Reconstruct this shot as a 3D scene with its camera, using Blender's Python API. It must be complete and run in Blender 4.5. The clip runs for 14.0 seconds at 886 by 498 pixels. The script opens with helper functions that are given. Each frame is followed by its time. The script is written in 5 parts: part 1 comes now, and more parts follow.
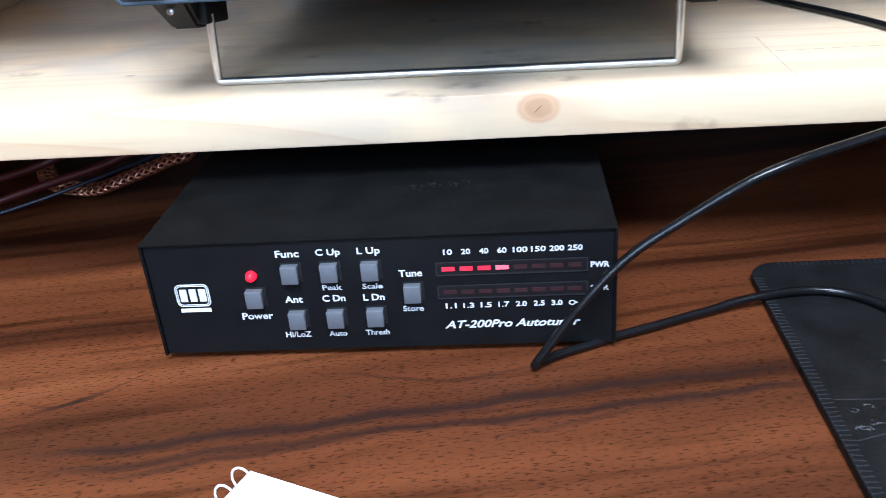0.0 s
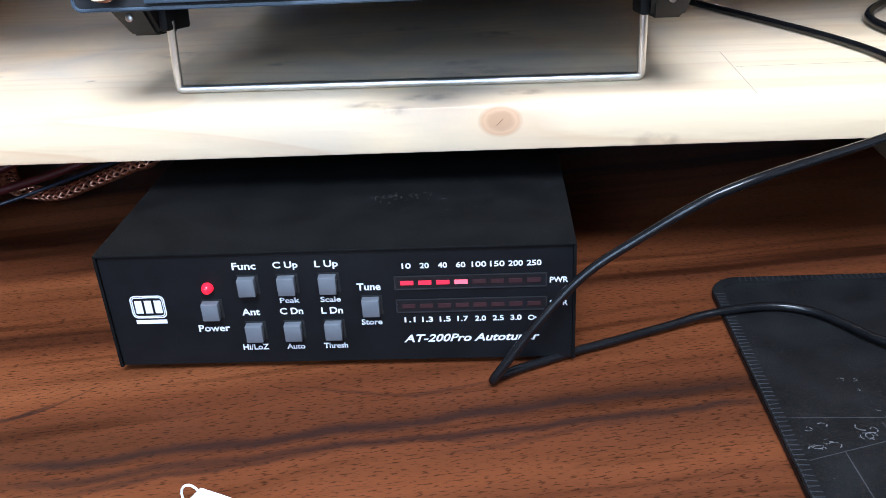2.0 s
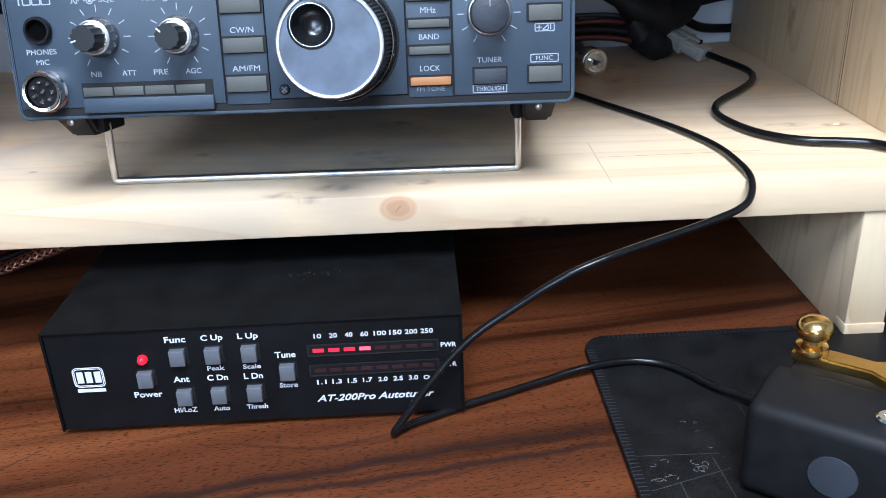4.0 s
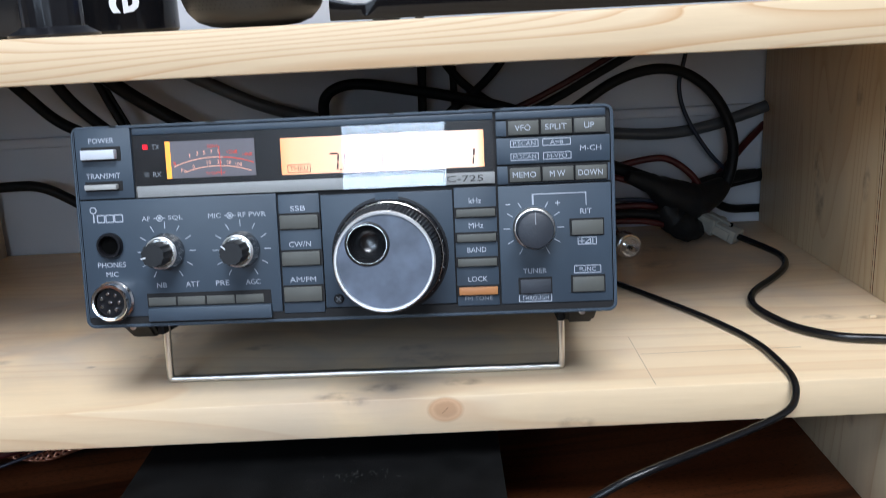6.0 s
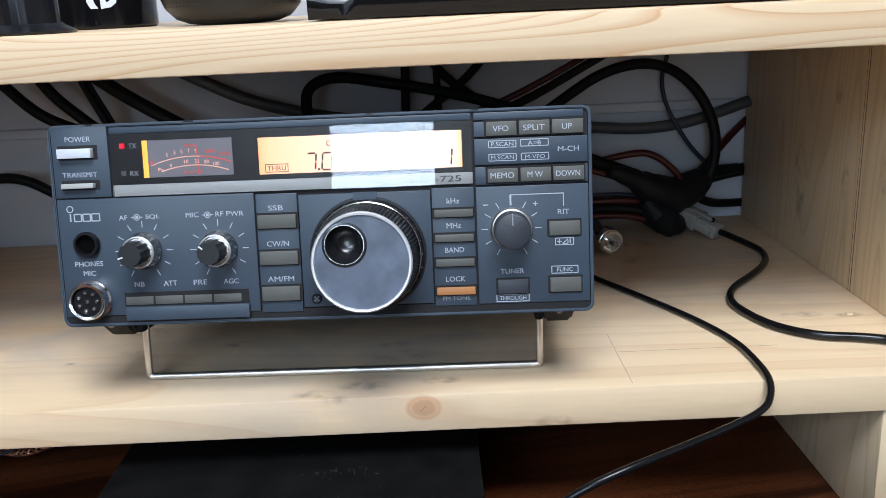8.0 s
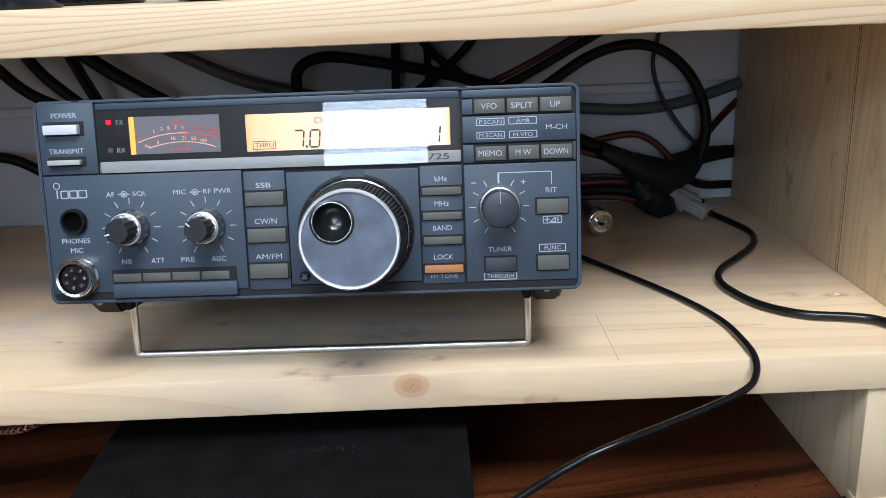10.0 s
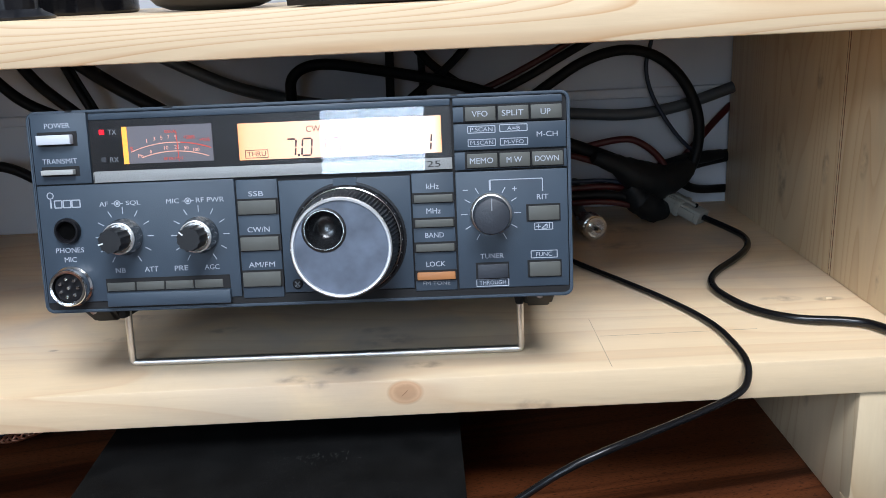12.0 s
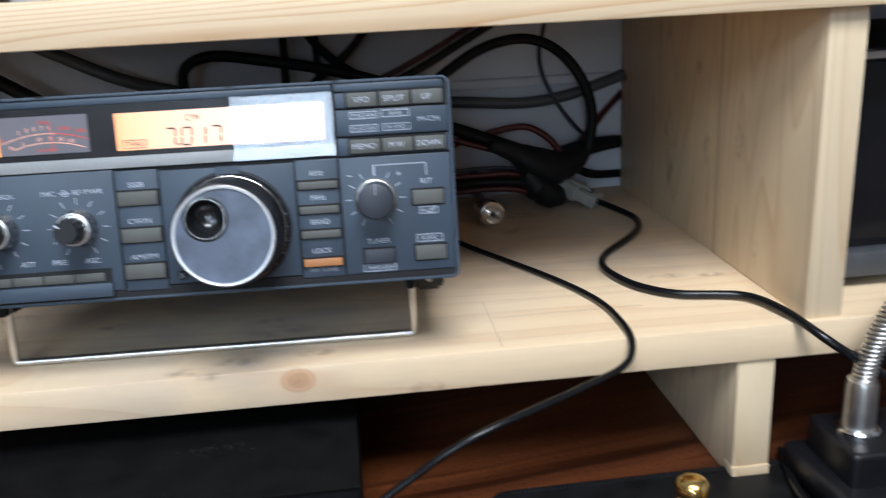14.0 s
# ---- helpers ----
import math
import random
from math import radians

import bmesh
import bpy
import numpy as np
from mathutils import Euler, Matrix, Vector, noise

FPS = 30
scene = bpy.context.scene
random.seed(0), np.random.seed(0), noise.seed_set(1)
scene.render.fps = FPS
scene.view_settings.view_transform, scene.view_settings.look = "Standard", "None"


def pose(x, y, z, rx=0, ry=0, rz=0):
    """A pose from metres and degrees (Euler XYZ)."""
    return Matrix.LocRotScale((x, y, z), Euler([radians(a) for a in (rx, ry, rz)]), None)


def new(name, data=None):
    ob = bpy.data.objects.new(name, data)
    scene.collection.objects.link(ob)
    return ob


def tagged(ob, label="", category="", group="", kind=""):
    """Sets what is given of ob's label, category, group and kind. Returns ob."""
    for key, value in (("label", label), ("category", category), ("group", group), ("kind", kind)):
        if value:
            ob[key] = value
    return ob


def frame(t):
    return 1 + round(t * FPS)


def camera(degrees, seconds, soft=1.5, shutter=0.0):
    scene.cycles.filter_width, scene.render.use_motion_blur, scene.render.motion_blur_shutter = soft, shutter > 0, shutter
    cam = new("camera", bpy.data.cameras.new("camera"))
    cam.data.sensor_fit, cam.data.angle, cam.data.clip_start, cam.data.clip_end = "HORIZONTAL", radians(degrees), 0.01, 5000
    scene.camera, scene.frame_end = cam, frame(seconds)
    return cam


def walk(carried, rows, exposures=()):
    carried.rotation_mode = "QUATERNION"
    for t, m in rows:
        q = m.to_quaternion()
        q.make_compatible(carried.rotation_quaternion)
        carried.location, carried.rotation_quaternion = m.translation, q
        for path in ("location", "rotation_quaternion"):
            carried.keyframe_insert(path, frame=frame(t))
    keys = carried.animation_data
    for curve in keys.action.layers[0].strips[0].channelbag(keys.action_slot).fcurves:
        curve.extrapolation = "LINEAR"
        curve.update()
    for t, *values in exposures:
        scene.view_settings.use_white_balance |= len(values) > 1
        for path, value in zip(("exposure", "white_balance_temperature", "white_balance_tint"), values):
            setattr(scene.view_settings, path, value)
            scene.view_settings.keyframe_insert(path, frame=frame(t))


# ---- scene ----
cam = camera(54.30, 14.0, soft=0.6, shutter=0.4)
# seconds, eye, yaw, pitch, roll
PATH = [
    (0.0, 0.0340, -0.3346, 0.1931, 3.86, -27.21, 4.15),
    (0.5, 0.0297, -0.3214, 0.1913, 5.43, -27.95, 4.30),
    (1.0, 0.0381, -0.3222, 0.1904, 4.10, -27.84, 3.93),
    (1.5, 0.0400, -0.3293, 0.1980, 3.19, -27.41, 3.41),
    (2.0, 0.0420, -0.3299, 0.1961, 2.96, -27.24, 3.06),
    (2.5, 0.0455, -0.3380, 0.2010, 2.47, -26.77, 2.79),
    (3.0, 0.0492, -0.3445, 0.2055, 1.00, -25.82, 2.42),
    (3.2, 0.0539, -0.3549, 0.2127, 0.29, -25.33, 2.39),
    (5.3, 0.0595, -0.3813, 0.2395, -2.24, -20.29, 1.81),
    (5.5, 0.0565, -0.3780, 0.2431, -0.83, -18.32, 1.96),
    (6.0, 0.0496, -0.3763, 0.2630, 0.03, -15.08, 2.80),
    (6.5, 0.0531, -0.3752, 0.2699, 0.23, -14.62, 2.80),
    (7.0, 0.0527, -0.3731, 0.2677, -0.13, -15.78, 2.46),
    (7.5, 0.0541, -0.3750, 0.2690, -0.37, -16.16, 2.55),
    (8.0, 0.0552, -0.3753, 0.2692, -0.58, -16.07, 2.47),
    (8.5, 0.0571, -0.3771, 0.2689, -0.83, -15.79, 2.30),
    (9.0, 0.0560, -0.3770, 0.2676, -0.97, -16.17, 2.18),
    (9.2, 0.0570, -0.3763, 0.2664, -0.87, -16.47, 2.19),
    (11.3, 0.0583, -0.3778, 0.2679, -1.11, -17.34, 2.25),
    (11.5, 0.0596, -0.3801, 0.2693, -1.08, -17.13, 2.33),
    (12.0, 0.0608, -0.3778, 0.2682, -1.10, -16.87, 2.51),
    (12.5, 0.0604, -0.3782, 0.2693, -1.11, -16.68, 2.51),
    (13.0, 0.0597, -0.3793, 0.2701, -1.06, -16.50, 2.55),
    (13.5, 0.0597, -0.3776, 0.2677, -1.68, -16.55, 2.43),
    (13.8, 0.0677, -0.3821, 0.2650, -3.87, -16.54, 2.59),
    (14.0, 0.0769, -0.3835, 0.2633, -6.47, -17.35, 2.70),
]
walk(cam, [(t, pose(x, y, z, 90 + pitch, roll, yaw)) for t, x, y, z, yaw, pitch, roll in PATH],
     [(0.0, 0.88, 5450, 10), (2.5, 0.88, 5450, 10), (3.2, 0.80, 5500, 11), (5.3, 0.52, 5800, 11), (5.6, 0.43, 5850, 11), (6.1, 0.12, 6150, 11.5), (14.0, 0.20, 6200, 11.5)])

# ---- light: a window behind the viewer and an added fill opening, in a closed room ----
world = bpy.data.worlds.new("world")
scene.world = world
world.use_nodes = True
sky = world.node_tree.nodes.new("ShaderNodeTexSky")
sky.sky_type, sky.sun_disc = "NISHITA", False
sky.sun_elevation, sky.sun_rotation = radians(40), radians(200)
world.node_tree.links.new(sky.outputs[0], world.node_tree.nodes["Background"].inputs[0])
world.node_tree.nodes["Background"].inputs[1].default_value = 0.1


def area_lamp(name, x, y, z, w, h, rot, watts, colour):
    data = bpy.data.lights.new(name, "AREA")
    data.shape, data.size, data.size_y, data.energy, data.color = "RECTANGLE", w, h, watts, colour
    ob = new(name, data)
    ob.matrix_world = pose(x, y, z, *rot)
    return ob


WIN = (-0.42, -0.11, 0.30, 0.80)     # x0, x1, z0, z1 of the narrow window behind the viewer
FILL_WIN = (-1.50, -0.50, 1.00, 1.58)    # wide opening added for frontal fill light, not a known window
for w, glow in ((WIN, 34.0), (FILL_WIN, 29.0)):
    area_lamp("window_or_fill_light", (w[0] + w[1]) / 2, -2.17, (w[2] + w[3]) / 2, w[1] - w[0], w[3] - w[2], (90, 0, 0), glow * (w[1] - w[0]) * (w[3] - w[2]), (0.66, 0.83, 1.0))
area_lamp("ceiling_light", 0.12, -1.08, 1.62, 0.8, 0.8, (0, 0, 0), 46, (0.92, 0.96, 1.0))

# ---- materials ----


def mat(name, colour, rough=0.5, metal=0.0, var=0.12, scale=60.0, bump=0.0, bump_scale=400.0, spec=0.5, emit=None, power=0.0):
    m = bpy.data.materials.new(name)
    m.use_nodes = True
    nt = m.node_tree
    b = nt.nodes["Principled BSDF"]
    b.inputs["Roughness"].default_value = rough
    b.inputs["Metallic"].default_value = metal
    b.inputs["Specular IOR Level"].default_value = spec
    tc = nt.nodes.new("ShaderNodeTexCoord")
    nz = nt.nodes.new("ShaderNodeTexNoise")
    nz.inputs["Scale"].default_value, nz.inputs["Detail"].default_value = scale, 6
    nt.links.new(tc.outputs["Object"], nz.inputs["Vector"])
    rp = nt.nodes.new("ShaderNodeValToRGB")
    rp.color_ramp.elements[0].position, rp.color_ramp.elements[1].position = 0.3, 0.7
    lo, hi = [c * (1 - var) for c in colour], [min(1, c * (1 + var)) for c in colour]
    rp.color_ramp.elements[0].color, rp.color_ramp.elements[1].color = (*lo, 1), (*hi, 1)
    nt.links.new(nz.outputs["Fac"], rp.inputs["Fac"])
    nt.links.new(rp.outputs["Color"], b.inputs["Base Color"])
    mr = nt.nodes.new("ShaderNodeMapRange")
    mr.inputs["To Min"].default_value, mr.inputs["To Max"].default_value = max(0.02, rough * 0.85), min(1, rough * 1.15)
    nt.links.new(nz.outputs["Fac"], mr.inputs["Value"])
    nt.links.new(mr.outputs["Result"], b.inputs["Roughness"])
    if bump:
        n2 = nt.nodes.new("ShaderNodeTexNoise")
        n2.inputs["Scale"].default_value, n2.inputs["Detail"].default_value = bump_scale, 3
        nt.links.new(tc.outputs["Object"], n2.inputs["Vector"])
        bp = nt.nodes.new("ShaderNodeBump")
        bp.inputs["Strength"].default_value, bp.inputs["Distance"].default_value = bump, 0.0006
        nt.links.new(n2.outputs["Fac"], bp.inputs["Height"])
        nt.links.new(bp.outputs["Normal"], b.inputs["Normal"])
    if emit:
        b.inputs["Emission Color"].default_value, b.inputs["Emission Strength"].default_value = (*emit, 1), power
    return m


def ramp(nt, fac, stops):
    r = nt.nodes.new("ShaderNodeValToRGB")
    el = r.color_ramp.elements
    while len(el) < len(stops):
        el.new(0.5)
    for e, (p, c) in zip(el, stops):
        e.position, e.color = p, (*c, 1)
    nt.links.new(fac, r.inputs["Fac"])
    return r.outputs["Color"]


def mix(nt, fac, a, b, kind="MIX"):
    n = nt.nodes.new("ShaderNodeMix")
    n.data_type, n.blend_type = "RGBA", kind
    if isinstance(fac, float):
        n.inputs[0].default_value = fac
    else:
        nt.links.new(fac, n.inputs[0])
    nt.links.new(a, n.inputs[6])
    if isinstance(b, tuple):
        n.inputs[7].default_value = (*b, 1)
    else:
        nt.links.new(b, n.inputs[7])
    return n.outputs[2]


def maths(nt, op, a, b=None, c=None):
    n = nt.nodes.new("ShaderNodeMath")
    n.operation = op
    for i, v in enumerate((a, b, c)):
        if v is None:
            continue
        if isinstance(v, (int, float)):
            n.inputs[i].default_value = v
        else:
            nt.links.new(v, n.inputs[i])
    return n.outputs[0]


def spots(nt, vec, places, stretch=(1, 1, 1)):
    """1 at each of the places (x, y, z, radius), falling to 0 at its radius."""
    total = None
    for x, y, z, r in places:
        v = nt.nodes.new("ShaderNodeVectorMath")
        v.operation = "SUBTRACT"
        nt.links.new(vec, v.inputs[0])
        v.inputs[1].default_value = (x, y, z)
        s = nt.nodes.new("ShaderNodeVectorMath")
        s.operation = "MULTIPLY"
        nt.links.new(v.outputs[0], s.inputs[0])
        s.inputs[1].default_value = stretch
        ln = nt.nodes.new("ShaderNodeVectorMath")
        ln.operation = "LENGTH"
        nt.links.new(s.outputs[0], ln.inputs[0])
        k = nt.nodes.new("ShaderNodeMapRange")
        k.interpolation_type = "SMOOTHSTEP"
        k.inputs["From Min"].default_value, k.inputs["From Max"].default_value = r, r * 0.35
        nt.links.new(ln.outputs["Value"], k.inputs["Value"])
        total = k.outputs["Result"] if total is None else maths(nt, "MAXIMUM", total, k.outputs["Result"])
    return total


def pine(name, along, knots=(), marks=(), seed=0.0, dirt_shade=(), base=(0.84, 0.65, 0.42), grain=(0.74, 0.48, 0.25), rings=26.0):
    """Pale planed pine; along: the axis of the grain; knots and marks: (x, y, z, radius)."""
    m = bpy.data.materials.new(name)
    m.use_nodes = True
    nt = m.node_tree
    b = nt.nodes["Principled BSDF"]
    geo = nt.nodes.new("ShaderNodeNewGeometry")
    mp = nt.nodes.new("ShaderNodeMapping")
    sc = {"x": (0.10, 1.0, 1.0), "y": (1.0, 0.10, 1.0), "z": (1.0, 1.0, 0.10)}[along]
    mp.inputs["Scale"].default_value = sc
    mp.inputs["Location"].default_value = (seed, seed * 0.7, seed * 1.3)
    nt.links.new(geo.outputs["Position"], mp.inputs["Vector"])
    vec = mp.outputs["Vector"]
    big = nt.nodes.new("ShaderNodeTexNoise")
    big.inputs["Scale"].default_value, big.inputs["Detail"].default_value = 9.0, 2.0
    nt.links.new(vec, big.inputs["Vector"])
    kn = spots(nt, geo.outputs["Position"], knots, {"x": (0.75, 1, 1), "y": (1, 0.75, 1), "z": (1, 1, 0.75)}[along]) if knots else None
    height = maths(nt, "MULTIPLY", big.outputs["Fac"], rings)
    wav = maths(nt, "FRACT", height)
    ringc = ramp(nt, wav, [(0.0, base), (0.55, [0.5 * (p + q) for p, q in zip(base, [v * 1.04 for v in base])]), (0.86, [0.45 * p + 0.55 * q for p, q in zip(base, grain)]), (0.95, grain), (1.0, base)])
    fib = nt.nodes.new("ShaderNodeTexNoise")
    fib.inputs["Scale"].default_value, fib.inputs["Detail"].default_value = 420.0, 4.0
    nt.links.new(vec, fib.inputs["Vector"])
    col = mix(nt, maths(nt, "MULTIPLY", fib.outputs["Fac"], 0.22), ringc, (0.50, 0.34, 0.18))
    blot = nt.nodes.new("ShaderNodeTexNoise")
    blot.inputs["Scale"].default_value, blot.inputs["Detail"].default_value = 14.0, 3.0
    nt.links.new(geo.outputs["Position"], blot.inputs["Vector"])
    col = mix(nt, maths(nt, "MULTIPLY", blot.outputs["Fac"], 0.25), col, (0.86, 0.67, 0.47))
    wear = nt.nodes.new("ShaderNodeTexNoise")
    wear.inputs["Scale"].default_value, wear.inputs["Detail"].default_value, wear.inputs["Roughness"].default_value = 26.0, 6.0, 0.7
    nt.links.new(vec, wear.inputs["Vector"])
    wr = nt.nodes.new("ShaderNodeMapRange")
    wr.inputs["From Min"].default_value, wr.inputs["From Max"].default_value, wr.inputs["To Max"].default_value = 0.50, 0.72, 0.38
    nt.links.new(wear.outputs["Fac"], wr.inputs["Value"])
    col = mix(nt, wr.outputs["Result"], col, (0.56, 0.44, 0.31))
    if kn is not None:
        wob = nt.nodes.new("ShaderNodeTexNoise")
        wob.inputs["Scale"].default_value, wob.inputs["Detail"].default_value = 240.0, 4.0
        nt.links.new(geo.outputs["Position"], wob.inputs["Vector"])
        kcol = ramp(nt, maths(nt, "MULTIPLY_ADD", wob.outputs["Fac"], 0.5, maths(nt, "SUBTRACT", kn, 0.25)), [(0.05, (0.38, 0.19, 0.08)), (0.22, (0.60, 0.32, 0.15)), (0.6, (0.66, 0.38, 0.20)), (0.95, (0.52, 0.28, 0.13))])
        kf = nt.nodes.new("ShaderNodeMapRange")
        kf.inputs["From Min"].default_value, kf.inputs["From Max"].default_value = 0.02, 0.35
        kf.inputs["To Max"].default_value = 0.85
        nt.links.new(kn, kf.inputs["Value"])
        col = mix(nt, kf.outputs["Result"], col, kcol)
    if marks:
        sm = spots(nt, geo.outputs["Position"], marks, {"x": (0.45, 1, 1), "y": (1, 0.45, 1), "z": (1, 1, 0.45)}[along])
        tn = nt.nodes.new("ShaderNodeTexNoise")
        tn.inputs["Scale"].default_value, tn.inputs["Detail"].default_value = 110.0, 5.0
        nt.links.new(geo.outputs["Position"], tn.inputs["Vector"])
        tr = nt.nodes.new("ShaderNodeMapRange")
        tr.inputs["From Min"].default_value, tr.inputs["From Max"].default_value, tr.inputs["To Max"].default_value = 0.40, 0.66, 0.65
        nt.links.new(tn.outputs["Fac"], tr.inputs["Value"])
        mk = maths(nt, "MULTIPLY", sm, tr.outputs["Result"])
        col = mix(nt, mk, col, (0.20, 0.12, 0.07))
    # Grey tint for grime, and for bluish shade painted into the board
    if dirt_shade:
        dn = nt.nodes.new("ShaderNodeTexNoise")
        dn.inputs["Scale"].default_value, dn.inputs["Detail"].default_value, dn.inputs["Distortion"].default_value = 20.0, 5.0, 0.6
        nt.links.new(geo.outputs["Position"], dn.inputs["Vector"])
        dr = nt.nodes.new("ShaderNodeMapRange")
        dr.inputs["From Min"].default_value, dr.inputs["From Max"].default_value, dr.inputs["To Max"].default_value = 0.25, 0.65, 0.50
        nt.links.new(dn.outputs["Fac"], dr.inputs["Value"])
        col = mix(nt, maths(nt, "MULTIPLY", spots(nt, geo.outputs["Position"], dirt_shade, (0.7, 1, 1)), dr.outputs["Result"]), col, (0.34, 0.34, 0.36))
    nt.links.new(col, b.inputs["Base Color"])
    b.inputs["Roughness"].default_value = 0.45
    bp = nt.nodes.new("ShaderNodeBump")
    bp.inputs["Strength"].default_value, bp.inputs["Distance"].default_value = 0.25, 0.0005
    nt.links.new(fib.outputs["Fac"], bp.inputs["Height"])
    nt.links.new(bp.outputs["Normal"], b.inputs["Normal"])
    return m


STREAKS = [(-0.0868, 0.169, 0.073, 0.0042, -0.153, 0.034, 0.85),
           (-0.0955, 0.133, -0.349, 0.003, -0.148, 0.054, 0.75),
           (-0.0861, 0.216, -0.335, 0.0036, -0.038, 0.146, 0.8),
           (-0.095, 0.143, 0.192, 0.0028, -0.017, 0.152, 0.8),
           (-0.0977, 0.152, -0.451, 0.0024, -0.128, -0.004, 0.6),
           (0.3684, 6.014, 20.154, 0.0012, -0.168, -0.108, 0.8),
           (-0.0683, 0.023, 4.829, 0.0012, -0.051, 0.063, 0.5),
           (-0.0049, 0.518, 0.0, 0.0018, -0.16, -0.122, 0.9),
           (-0.108, 0.339, -0.651, 0.0018, 0.0, 0.16, 0.4)]


def warp2(nt, vec):
    n = nt.nodes.new("ShaderNodeTexNoise")
    n.inputs["Scale"].default_value, n.inputs["Detail"].default_value = 26.0, 3.0
    nt.links.new(vec, n.inputs["Vector"])
    return n.outputs["Fac"]


def fade(nt, value, outer, inner):
    """1 below inner, falling to 0 at outer."""
    n = nt.nodes.new("ShaderNodeMapRange")
    n.interpolation_type = "SMOOTHSTEP"
    n.inputs["From Min"].default_value, n.inputs["From Max"].default_value = outer, inner
    nt.links.new(value, n.inputs["Value"])
    return n.outputs["Result"]


def walnut(name):
    m = bpy.data.materials.new(name)
    m.use_nodes = True
    nt = m.node_tree
    b = nt.nodes["Principled BSDF"]
    geo = nt.nodes.new("ShaderNodeNewGeometry")
    turn = nt.nodes.new("ShaderNodeMapping")
    turn.inputs["Rotation"].default_value = (0, 0, radians(-10))
    nt.links.new(geo.outputs["Position"], turn.inputs["Vector"])
    warp = nt.nodes.new("ShaderNodeTexNoise")
    warp.inputs["Scale"].default_value, warp.inputs["Detail"].default_value = 5.0, 2.0
    nt.links.new(turn.outputs["Vector"], warp.inputs["Vector"])
    wsc = nt.nodes.new("ShaderNodeVectorMath")
    wsc.operation = "MULTIPLY_ADD"
    nt.links.new(warp.outputs["Color"], wsc.inputs[0])
    wsc.inputs[1].default_value = (0.0, 0.035, 0.0)
    nt.links.new(turn.outputs["Vector"], wsc.inputs[2])
    mp = nt.nodes.new("ShaderNodeMapping")
    mp.inputs["Scale"].default_value = (0.055, 1.0, 1.0)
    mp.inputs["Location"].default_value = (0.31, 0.12, 0)
    nt.links.new(wsc.outputs["Vector"], mp.inputs["Vector"])
    vec = mp.outputs["Vector"]
    big = nt.nodes.new("ShaderNodeTexNoise")
    big.inputs["Scale"].default_value, big.inputs["Detail"].default_value, big.inputs["Distortion"].default_value = 24.0, 3.0, 0.3
    nt.links.new(vec, big.inputs["Vector"])
    col = ramp(nt, big.outputs["Fac"], [(0.30, (0.050, 0.0170, 0.0080)), (0.42, (0.110, 0.0340, 0.0130)), (0.54, (0.160, 0.0500, 0.0180)), (0.72, (0.208, 0.070, 0.026))])
    band = nt.nodes.new("ShaderNodeTexNoise")
    band.inputs["Scale"].default_value, band.inputs["Detail"].default_value = 90.0, 6.0
    nt.links.new(vec, band.inputs["Vector"])
    st = ramp(nt, band.outputs["Fac"], [(0.33, (0.35, 0.32, 0.30)), (0.45, (0.9, 0.88, 0.86)), (0.8, (1.15, 1.1, 1.08))])
    col = mix(nt, 0.8, col, st, "MULTIPLY")
    pore = nt.nodes.new("ShaderNodeTexNoise")
    mp2 = nt.nodes.new("ShaderNodeMapping")
    mp2.inputs["Scale"].default_value = (0.26, 1.0, 1.0)
    nt.links.new(turn.outputs["Vector"], mp2.inputs["Vector"])
    pore.inputs["Scale"].default_value, pore.inputs["Detail"].default_value = 1150.0, 4.0
    nt.links.new(mp2.outputs["Vector"], pore.inputs["Vector"])
    pc = ramp(nt, pore.outputs["Fac"], [(0.35, (0.16, 0.15, 0.15)), (0.455, (1, 1, 1)), (1.0, (1.1, 1.1, 1.1))])
    col = mix(nt, 0.75, col, pc, "MULTIPLY")
    mp3 = nt.nodes.new("ShaderNodeMapping")
    mp3.inputs["Scale"].default_value = (0.022, 1.0, 1.0)
    mp3.inputs["Location"].default_value = (0.7, 0.43, 0)
    nt.links.new(wsc.outputs["Vector"], mp3.inputs["Vector"])
    lines = nt.nodes.new("ShaderNodeTexNoise")
    lines.inputs["Scale"].default_value, lines.inputs["Detail"].default_value, lines.inputs["Roughness"].default_value = 42.0, 5.0, 0.65
    nt.links.new(mp3.outputs["Vector"], lines.inputs["Vector"])
    lc = ramp(nt, lines.outputs["Fac"], [(0.37, (0.12, 0.10, 0.10)), (0.45, (0.90, 0.88, 0.86)), (0.7, (1.1, 1.08, 1.05))])
    col = mix(nt, 0.7, col, lc, "MULTIPLY")
    # the long dark figure streaks of the veneer: y = a + b x + c x^2, half width, from x, to x, depth
    xyz = nt.nodes.new("ShaderNodeSeparateXYZ")
    nt.links.new(geo.outputs["Position"], xyz.inputs[0])
    px, py = xyz.outputs["X"], xyz.outputs["Y"]
    wob = maths(nt, "MULTIPLY_ADD", warp2(nt, geo.outputs["Position"]), 0.012, -0.006)
    total = None
    for a, b1, c, half, x0, x1, deep in STREAKS:
        curve = maths(nt, "MULTIPLY_ADD", maths(nt, "MULTIPLY_ADD", px, c, b1), px, a)
        off = maths(nt, "ABSOLUTE", maths(nt, "ADD", maths(nt, "SUBTRACT", py, curve), wob))
        k = maths(nt, "MULTIPLY", fade(nt, off, half * 1.25, half * 0.05), fade(nt, maths(nt, "ABSOLUTE", maths(nt, "SUBTRACT", px, (x0 + x1) / 2)), (x1 - x0) / 2, (x1 - x0) / 2 - 0.04 if x1 - x0 > 0.1 else 0.0))
        k = maths(nt, "MULTIPLY", k, deep)
        total = k if total is None else maths(nt, "MAXIMUM", total, k)
    brk = nt.nodes.new("ShaderNodeMapRange")
